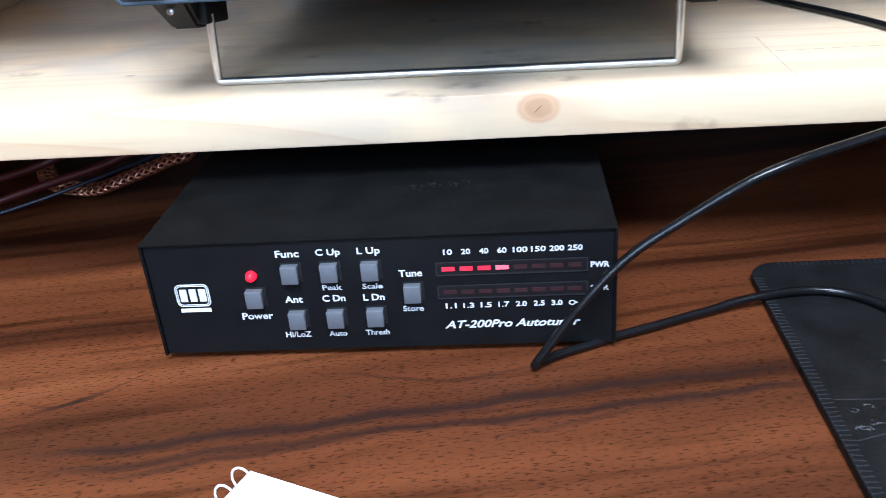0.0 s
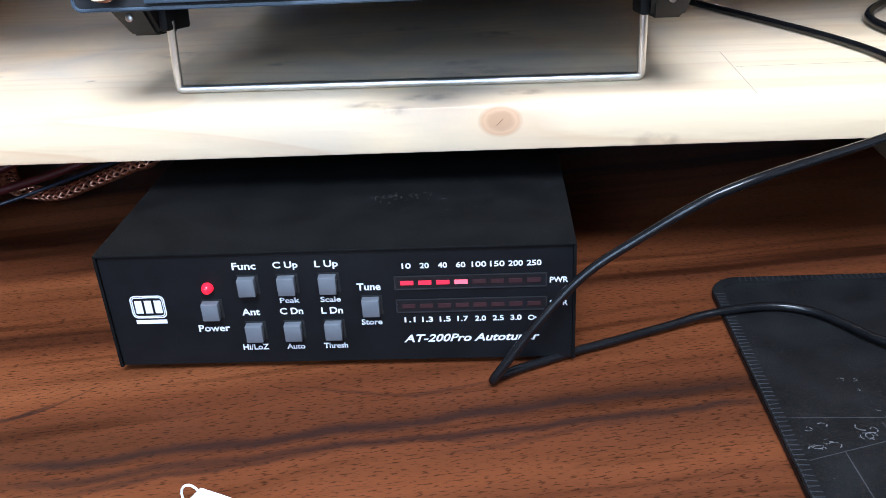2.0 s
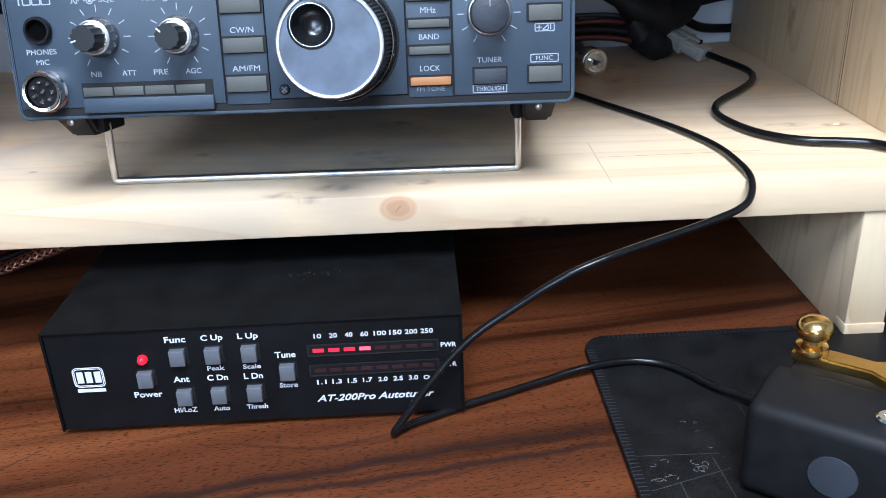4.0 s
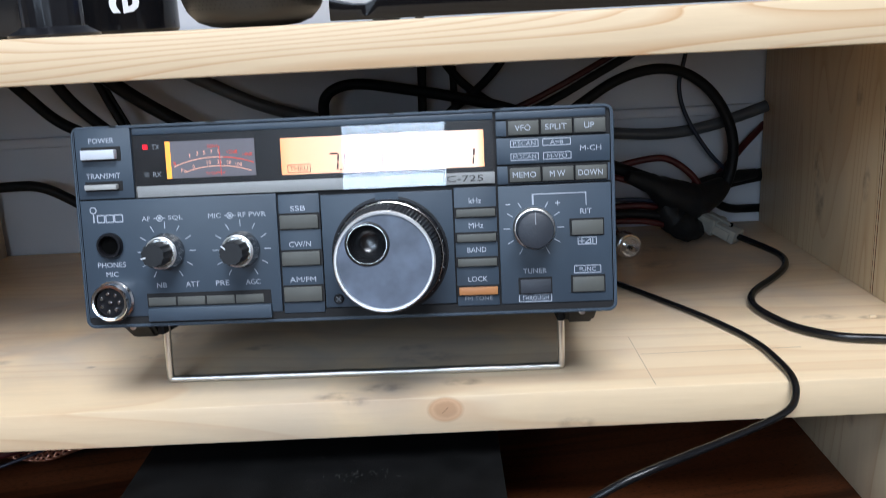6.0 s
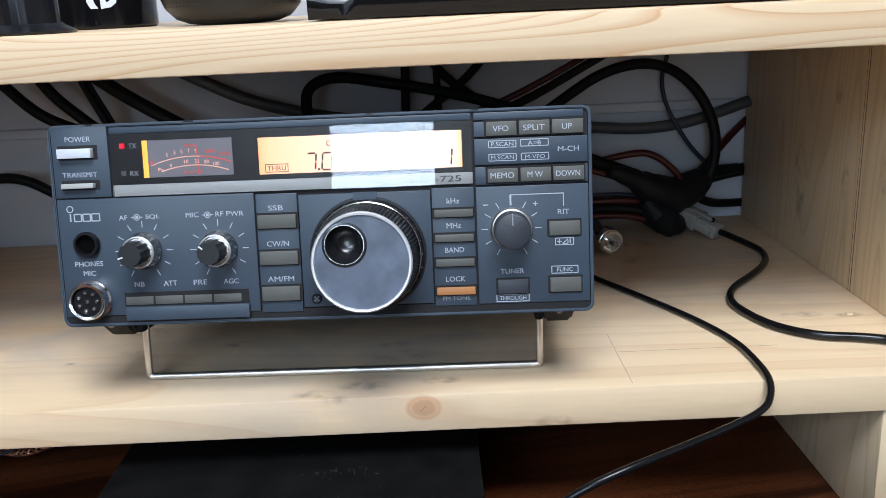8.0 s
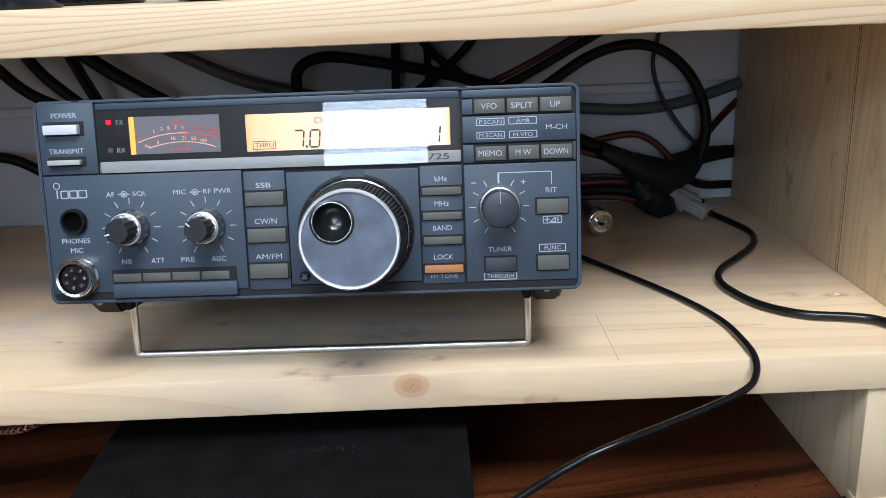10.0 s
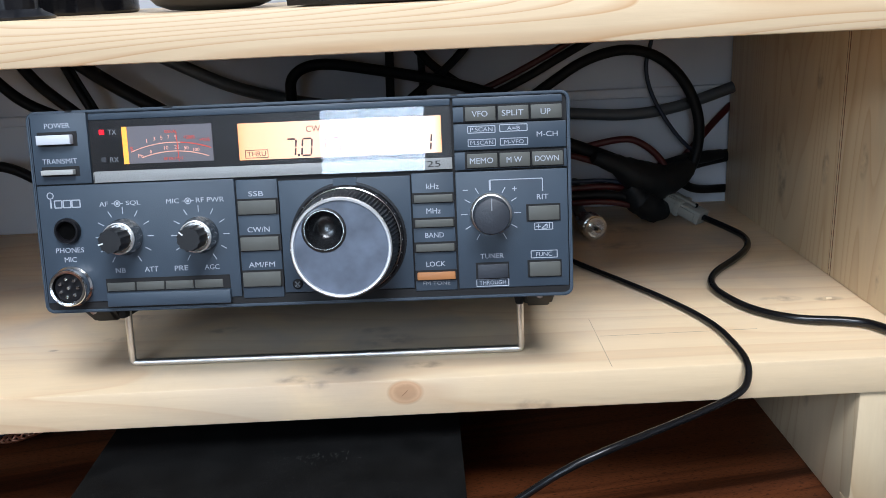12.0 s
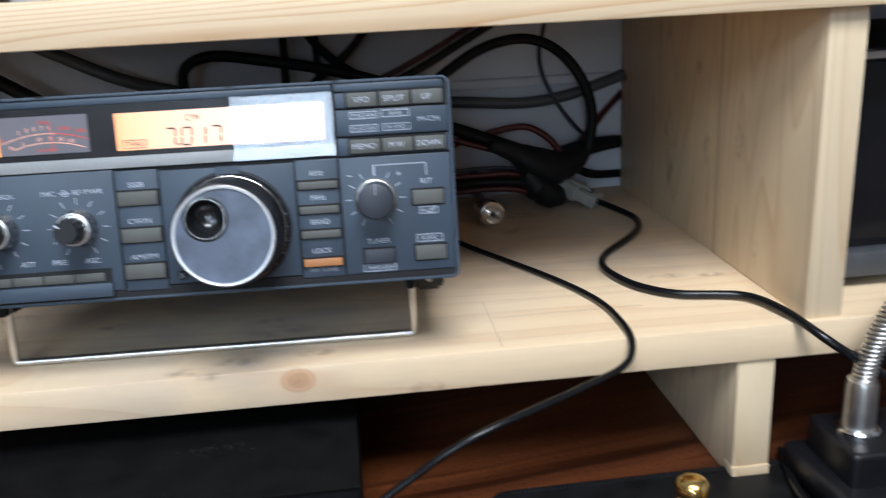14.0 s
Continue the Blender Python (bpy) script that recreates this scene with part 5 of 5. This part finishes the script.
# ---- under the shelf, beside the tuner ----


def braid(pts, r, label):
    """A hollow braided copper strap: wires wound both ways round a line."""
    n = 70
    cu = [Vector(p) for p in pts]
    def at(s):
        f = s * (len(cu) - 1)
        i = min(int(f), len(cu) - 2)
        p0, p1, p2, p3 = (cu[max(0, min(len(cu) - 1, k))] for k in (i - 1, i, i + 1, i + 2))
        u = f - i
        return 0.5 * ((2 * p1) + (p2 - p0) * u + (2 * p0 - 5 * p1 + 4 * p2 - p3) * u * u + (3 * p1 - p0 - 3 * p2 + p3) * u ** 3)
    top = holder("copper_braid", Matrix.Identity(4), label, "ground strap")
    tube("core", [at(i / 14) for i in range(15)], r * 0.8, CABLE_RED, parent=top)
    for way in (1, -1):
        for k in range(5):
            line = []
            for i in range(n + 1):
                s = i / n
                p, q = at(s), at(min(1, s + 0.01)) - at(max(0, s - 0.01))
                t = q.normalized()
                a = t.cross(Vector((0, 0, 1))).normalized()
                b = t.cross(a)
                w = way * s * 2 * math.pi * 6 + k * math.pi * 2 / 5
                rr = r * (1 + 0.10 * math.cos(3 * w))
                line.append(p + a * rr * math.cos(w) * 1.25 + b * rr * math.sin(w) * 0.8)
            tube("strand", line, 0.0008, COPPER, parent=top, poly=True)


braid([(-0.2618, 0.15, 0.0111), (-0.2538, 0.138, 0.0076), (-0.2415, 0.127, 0.0064), (-0.2233, 0.12, 0.0064), (-0.2118, 0.118, 0.0076), (-0.1971, 0.118, 0.0125), (-0.1821, 0.118, 0.0176), (-0.1676, 0.118, 0.0231), (-0.1536, 0.12, 0.0287), (-0.15, 0.128, 0.055), (-0.13, 0.15, 0.085)], 0.0040, "copper braid strap curving up from the desk beside the tuner")
lead("red_lead", [(-0.33, 0.001, 0.075), (-0.2715, 0.0106, 0.085), (-0.2353, 0.0206, 0.09), (-0.1864, 0.0338, 0.09), (-0.14, 0.052, 0.10), (-0.10, 0.06, 0.13)], 0.0024, CABLE_RED, "red power cable under the shelf")
lead("red_lead", [(-0.33, 0.012, 0.095), (-0.2680, 0.0215, 0.095), (-0.2144, 0.0360, 0.10), (-0.17, 0.055, 0.12)], 0.0024, CABLE_RED, "red power cable under the shelf")
lead("blue_lead", [(-0.33, -0.0, 0.07), (-0.275, 0.0055, 0.078), (-0.235, 0.0140, 0.086), (-0.20, 0.022, 0.10), (-0.15, 0.03, 0.14)], 0.0011, CABLE_BLUE, "thin blue lead under the shelf")

# ---- desk pad with stitched edge ----
pad = holder("desk_pad", pose(0.1312, 0.0100, 0.0, 0, 0, 0.8), "black leatherette desk pad with stitched border, lightly scuffed", "desk pad")


def rounded_slab(x0, x1, y0, y1, z0, z1, r, bev=0.0006):
    bm = B()
    vs = []
    for cx, cy, a0 in ((x1 - r, y1 - r, 0), (x0 + r, y1 - r, 90), (x0 + r, y0 + r, 180), (x1 - r, y0 + r, 270)):
        for k in range(7):
            a = radians(a0 + 15 * k)
            vs.append(bm.verts.new((cx + r * math.cos(a), cy + r * math.sin(a), z0)))
    f = bm.faces.new(vs)
    ex = bmesh.ops.extrude_face_region(bm, geom=[f])
    bmesh.ops.translate(bm, verts=[v for v in ex["geom"] if isinstance(v, bmesh.types.BMVert)], vec=(0, 0, z1 - z0))
    bmesh.ops.recalc_face_normals(bm, faces=bm.faces[:])
    if bev:
        bmesh.ops.bevel(bm, geom=[e for e in bm.edges if abs(e.verts[0].co.z - z1) < 1e-6 and abs(e.verts[1].co.z - z1) < 1e-6], offset=bev, segments=2, affect="EDGES")
    return bm


part("sheet", rounded_slab(0.0, 0.52, -0.31, 0.0, 0.0003, 0.0030, 0.013, 0.0008), PAD, pad)
bm = ring_frame(0.52, 0.31, 0.013, 0.0050, -0.0035, -0.0028, bevel=0.0002)
bmesh.ops.transform(bm, matrix=Matrix.Translation((0, -0.31, 0)) @ Matrix.Rotation(radians(-90), 4, "X"), verts=bm.verts[:])
part("border", bm, PAD, pad, "folded stitched edge")
st = mesh_of("stitch", box(B(), -0.0019, 0.0019, -0.00022, 0.00022, 0.0, 0.0006, 0.0001), STITCH)
hem = mesh_of("edge_stitch", box(B(), -0.0002, 0.0002, -0.0008, 0.0008, 0.0, 0.0005, 0.0001), STITCH)
rnd = random.Random(4)
for k in range(122):
    ob = new("stitch", st)
    ob.parent = pad
    ob.matrix_basis = pose(0.0024, -0.014 - 0.0024 * k, 0.0031, 0, 0, rnd.uniform(-9, 9))
for k in range(120):
    ob = new("edge_stitch", hem)
    ob.parent = pad
    ob.location = (0.0008, -0.014 - 0.0024 * k, 0.0031)
for k in range(100):
    ob = new("stitch", st)
    ob.parent = pad
    ob.matrix_basis = pose(0.014 + 0.0024 * k, -0.0024, 0.0031, 0, 0, 90 + rnd.uniform(-9, 9))


def scratch(bm, p, q, wid):
    d = (Vector(q) - Vector(p)).normalized() * wid
    bm.faces.new([bm.verts.new((x, y, 0.00305)) for x, y in ((p[0] - d.y, p[1] + d.x), (p[0] + d.y, p[1] - d.x), (q[0] + d.y, q[1] - d.x), (q[0] - d.y, q[1] + d.x))])


# curly scratches left by something round, and straight pressed lines
bm = B()
for cx, cy, rad in [(0.0304, -0.0764, 0.0012), (0.036, -0.0767, 0.0011), (0.0337, -0.083, 0.0008), (0.0363, -0.0949, 0.0008), (0.0289, -0.1056, 0.0026), (0.0272, -0.1077, 0.0021), (0.0147, -0.102, 0.0016), (0.0089, -0.1139, 0.0022), (0.0145, -0.1112, 0.0021), (0.0094, -0.1034, 0.0014)]:
    for turn in range(3 if rad > 0.002 else 1):
        x0, y0, a0 = cx + rnd.gauss(0, rad * 0.4), cy + rnd.gauss(0, rad * 0.4), rnd.uniform(0, 6)
        for i in range(6):
            if rnd.random() < 0.78:
                a, b = a0 + 0.6 * i, a0 + 0.6 * (i + 1)
                scratch(bm, (x0 + rad * math.cos(a), y0 + 0.7 * rad * math.sin(a)), (x0 + rad * math.cos(b), y0 + 0.7 * rad * math.sin(b)), rnd.uniform(0.00008, 0.00022))
for k in range(70):
    x, y, a, l = rnd.uniform(0.006, 0.11), rnd.uniform(-0.15, -0.006), rnd.uniform(0, 3.1), rnd.uniform(0.0001, 0.0005)
    scratch(bm, (x, y), (x + l * math.cos(a), y + l * math.sin(a)), 0.0001)
tagged(part("scuffs", bm, SCUFF, pad, "pale curly scratches and specks"), kind="stuff")
for p, q in [((0.0012, -0.0978), (0.0393, -0.0988)), ((0.0052, -0.1195), (0.0402, -0.1085)), ((0.0179, -0.1151), (0.0187, -0.1377)), ((0.0354, -0.1012), (0.0366, -0.1273)), ((0.0584, -0.0658), (0.0587, -0.0751))]:
    bm = B()
    scratch(bm, p, q, 0.00016)
    part("crease", bm, CREASE, pad, "fine pale pressed line")

# ---- morse key with brass lever ----
key = holder("morse_key", pose(0.2098, -0.1125, 0.0034, 0, 0, -36), "telegraph key in a black case with brass lever, on the pad", "morse key")
part("case", box(B(), -0.033, 0.036, -0.022, 0.014, 0.0, 0.040, 0.005, 4), RUBBER, key, "rounded black case")
part("emblem", lathe(B(), [(0.0085, 0.0), (0.0085, 0.0006), (0.0078, 0.0007)], (0.0, -0.022, 0.020), "y", 32), CASE_TOP, key, "round embossed mark")
part("base", box(B(), -0.028, 0.040, 0.010, 0.034, 0.0, 0.034, 0.002), BLACKP, key, "black base block")
bm = B()
half = [(-0.027, 0.0035), (-0.012, 0.0048), (0.002, 0.0046), (0.009, 0.0085), (0.013, 0.0155), (0.0165, 0.0165), (0.025, 0.0165), (0.0285, 0.0150), (0.031, 0.0085), (0.038, 0.0050), (0.046, 0.0045)]
low = bm.faces.new([bm.verts.new((x, 0.020 + w, 0.0405)) for x, w in half] + [bm.verts.new((x, 0.020 - w, 0.0405)) for x, w in half[::-1]])
ex = bmesh.ops.extrude_face_region(bm, geom=[low])
bmesh.ops.translate(bm, verts=[v for v in ex["geom"] if isinstance(v, bmesh.types.BMVert)], vec=(0, 0, 0.0042))
bmesh.ops.recalc_face_normals(bm, faces=bm.faces[:])
bmesh.ops.bevel(bm, geom=[e for e in bm.edges if min(v.co.z for v in e.verts) > 0.044], offset=0.0009, segments=2, affect="EDGES")
part("lever", bm, BRASS, key, "polished brass lever widening to a cross")
part("pivot_post", lathe(B(), [(0.0042, 0.034), (0.0042, 0.0402)], (0.021, 0.020, 0), "z", 20), BRASS, key)
part("cap_screw", lathe(B(), [(0.0046, 0.0398), (0.0046, 0.0418), (0.0038, 0.0426), (0.0022, 0.0426), (0.0020, 0.0412), (0.0004, 0.0412)], (0.013, -0.008, 0), "z", 24), CHROME, key, "steel cap screw")
part("finger_knob", lathe(B(), [(0.0030, 0.0438), (0.0060, 0.0440), (0.0066, 0.0456), (0.0060, 0.0474), (0.0038, 0.0482), (0.0036, 0.0506), (0.0060, 0.0514), (0.0071, 0.0536), (0.0070, 0.0560), (0.0056, 0.0582), (0.0030, 0.0594), (0.0008, 0.0597)], (-0.0205, 0.0200, 0), "z", 32), BRASS, key, "polished brass spool-shaped knob")
part("screw", lathe(B(), [(0.004, 0.0472), (0.004, 0.0494), (0.0034, 0.0500), (0.0008, 0.0498)], (0.020, 0.0200, 0), "z", 20), CHROME, key, "steel screw")

# ---- gooseneck stand beyond the shelf support ----
gn = holder("gooseneck_stand", pose(0.3165, -0.022, 0.0034), "black weighted base with steel gooseneck, on the desk pad", "gooseneck stand")
part("base", box(B(), -0.0145, 0.036, -0.022, 0.022, 0.0, 0.034, 0.003, 3), BLACKP, gn, "black block base")
part("base_skirt", box(B(), -0.024, 0.046, -0.034, 0.030, 0.0, 0.016, 0.005, 3), BLACKP, gn)
part("flange", lathe(B(), [(0.0105, 0.034), (0.0105, 0.0365), (0.0095, 0.0375)], (0, 0, 0), "z", 32), CHROME, gn, "bright steel flange")
part("collar", lathe(B(), [(0.0078, 0.0370), (0.0078, 0.0600), (0.0070, 0.0625), (0.0040, 0.0630)], (0, 0, 0), "z", 32), STEEL, gn, "brushed steel collar")
spring = []
for i in range(16 * 34):
    a = 2 * math.pi * i / 16
    s = i / (16 * 34)
    spring.append((0.036 * s * s + 0.008 * s + 0.0046 * math.cos(a), 0.0046 * math.sin(a), 0.062 + 0.075 * s))
tube("spring", spring, 0.0010, STEEL, "coiled steel gooseneck", parent=gn, poly=True)
tube("core", [(0, 0, 0.060), (0.008, 0, 0.080), (0.020, 0, 0.105), (0.044, 0, 0.137)], 0.0040, BLACKP, parent=gn)
tube("stand_cable", [(0.300, 0.02, 0.0040), (0.288, -0.015, 0.0060), (0.286, -0.045, 0.0060), (0.300, -0.070, 0.0058), (0.34, -0.09, 0.0058)], 0.0024, CABLE, "black cable lying on the desk pad", "cable")

# ---- spiral notepad at the edge of the desk ----
note = holder("notepad", pose(-0.0582, -0.1229, 0.0005, 0, 0, -22), "white spiral-bound notepad lying on the desk", "notepad")
for k in range(6):
    part("sheet", box(B(), 0.0015, 0.080, -0.125, 0.0, 0.0009 * k, 0.0009 * k + 0.0007), PAPER, note, "", False)
for k in range(14):
    y = -0.0040 - 0.0085 * k
    ring = [(0.0012 + 0.0042 * math.cos(2 * math.pi * i / 18), y + 0.0006 * math.sin(2 * math.pi * i / 18), 0.0047 + 0.0042 * math.sin(2 * math.pi * i / 18)) for i in range(19)]
    tube("coil", ring, 0.00042, PAPER, parent=note, poly=True)

# ---- things on the upper shelf ----
Z2 = U + TU
capn = holder("black_stand", pose(-0.1235, 0.020, Z2), "glossy black fluted post on a flared foot, on the upper shelf", "stand")
part("foot", lathe(B(), [(0.0190, 0.0), (0.0195, 0.0012), (0.0148, 0.0036), (0.0140, 0.0045)], (0, 0, 0), "z", 40), BLACKP, capn, "flared foot")
part("post", lathe(B(), [(0.0132, 0.0040), (0.0132, 0.0160), (0.0127, 0.0172), (0.0120, 0.0175)], (0, 0, 0), "z", 72, 0.03, 24, (0, 1)), BLACKP, capn, "fluted post")
tube("wire_arm", [(-0.004, 0, 0.017), (0.000, 0, 0.024), (0.001, 0.002, 0.034), (-0.010, 0.006, 0.045), (-0.03, 0.01, 0.05)], 0.0022, CHROME, "bent chrome arm", parent=capn)
# Plain block added to fill the dark area left of the post
blk = holder("black_box", pose(-0.185, 0.050, Z2), "plain black block on the upper shelf", "box")
part("body", box(B(), -0.03, 0.034, 0.0, 0.08, 0.0, 0.075, 0.004), BLACKP, blk)
MR = 0.0268
mug = holder("black_canister", pose(-0.1190, 0.100, Z2), "glossy black canister with white sideways lettering, on the upper shelf", "canister")
part("body", lathe(B(), [(MR * 0.95, 0.0), (MR, 0.0015), (MR * 1.02, 0.060), (MR * 1.04, 0.110), (MR, 0.112)], (0, 0, 0), "z", 64), GLOSSBLACK, mug)
for k, z in enumerate((0.0155, 0.0295)):
    me = glyphs("e", 0.0115, 0.0145, bold=0.015)
    me.materials.append(PRINT)
    n = len(me.vertices)
    co = np.empty(n * 3)
    me.vertices.foreach_get("co", co)
    co = co.reshape(-1, 3)
    # turned on its side and wrapped round the canister
    side, up_, dep = co[:, 2], -co[:, 0], co[:, 1]
    ang = -math.pi / 2 + 0.33 + side / MR
    rad = MR * 1.012 + 0.0002 - dep
    me.vertices.foreach_set("co", np.stack([rad * np.cos(ang), rad * np.sin(ang), z + up_], 1).ravel())
    me.update()
    ob = new("lettering", me)
    ob.parent = mug
spk = holder("smart_speaker", pose(-0.0440, 0.070, Z2), "small round black mesh speaker with a painted blue reflection, on upper shelf", "speaker")
part("body", lathe(B(), [(0.0130, 0.0), (0.0215, 0.0007), (0.0280, 0.0032), (0.0325, 0.0080), (0.0345, 0.0130), (0.0351, 0.0158)], (0, 0, 0), "z", 64), SPEAKER_BLACK, spk, "rounded black mesh base")
# This ring of the black body carries the painted blue reflection
part("band", lathe(B(), [(0.0351, 0.0158), (0.0354, 0.0200), (0.0355, 0.0240)], (0, 0, 0), "z", 64, caps=()), SPEAKER_SHEEN, spk, "perforated band with a blue reflection in its colour")
part("upper_body", lathe(B(), [(0.0350, 0.0240), (0.0357, 0.0246), (0.0357, 0.070), (0.033, 0.076), (0.01, 0.078)], (0, 0, 0), "z", 64), SPEAKER_BLACK, spk)
bm = B()
for j in range(12):
    for i in range(84):
        a = 2 * math.pi * (i + 0.5 * (j % 2)) / 84
        z = 0.009 + 0.0018 * j
        rr = 0.0353 if z > 0.0150 else 0.0330 + 0.0020 * (z - 0.009) / 0.006
        if z > 0.0240:
            rr = 0.0357
        c = Vector((rr * math.cos(a), rr * math.sin(a), z))
        t = Vector((-math.sin(a), math.cos(a), 0))
        bm.faces.new([bm.verts.new(c + t * 0.00042 * math.cos(q) + Vector((0, 0, 0.00042 * math.sin(q))) + Vector((math.cos(a), math.sin(a), 0)) * 0.0003) for q in (0, 1.57, 3.14, 4.71)])
tagged(part("perforation", bm, GROOVE, spk, "tiny dark perforations", False), kind="stuff")
# long black stand tray and what rises from it
tray = holder("monitor_stand", pose(0.000, 0.016, Z2, 0, 0, 0.8), "long glossy black monitor stand base on the upper shelf", "monitor stand")
bm = B()
vs = []
prof = [(0.0, 0.0008), (-0.0015, 0.003), (-0.0015, 0.0098), (0.0006, 0.0108), (0.10, 0.0108), (0.10, 0.0008)]
for x, sc in ((0.0, 0.95), (0.010, 0.72), (0.016, 0.70), (0.021, 0.92), (0.026, 1.0), (0.228, 1.0), (0.236, 0.8)):
    vs.append([bm.verts.new((x, y, 0.0008 + (z - 0.0008) * sc)) for y, z in prof])
for a, b in zip(vs, vs[1:]):
    for i in range(len(prof)):
        bm.faces.new((a[i], a[(i + 1) % len(prof)], b[(i + 1) % len(prof)], b[i]))
bm.faces.new(vs[0])
bm.faces.new(vs[-1])
bmesh.ops.recalc_face_normals(bm, faces=bm.faces[:])
part("base", bm, GLOSSBLACK, tray, "bevelled glossy base", True)
for x in (0.018, 0.218):
    part("foot", box(B(), x, x + 0.012, 0.006, 0.018, 0.0, 0.0012), WHITEPLASTIC, tray)
for x, w in ((0.040, 0.011), (0.061, 0.004), (0.088, 0.006)):
    part("post", box(B(), x, x + w, 0.05, 0.058, 0.0112, 0.09, 0.001), BLACKP, tray)
part("panel", box(B(), 0.108, 0.236, 0.060, 0.066, 0.0122, 0.09, 0.001), EQUIP, tray, "dark grey panel")

# ---- equipment in the next bay ----
eq = holder("equipment_case", pose(0.3285, 0.045, S + 0.001), "dark grey metal equipment case on the lower shelf", "equipment")
part("body", box(B(), 0.0, 0.26, 0.004, 0.22, 0.004, 0.128, 0.002), EQUIP, eq)
part("front", box(B(), 0.004, 0.256, 0.0, 0.004, 0.024, 0.122, 0.0015), BLACKP, eq, "black front panel")
part("top_edge", box(B(), 0.002, 0.258, 0.0005, 0.004, 0.123, 0.1265), STEEL, eq, "bright metal top edge")
part("lower_lip", box(B(), 0.006, 0.256, -0.008, 0.004, 0.006, 0.020, 0.001), CABLE_GREY, eq, "grey lower strip")
for x in (0.02, 0.23):
    part("foot", box(B(), x, x + 0.015, 0.01, 0.025, -0.001, 0.004), RUBBER, eq)
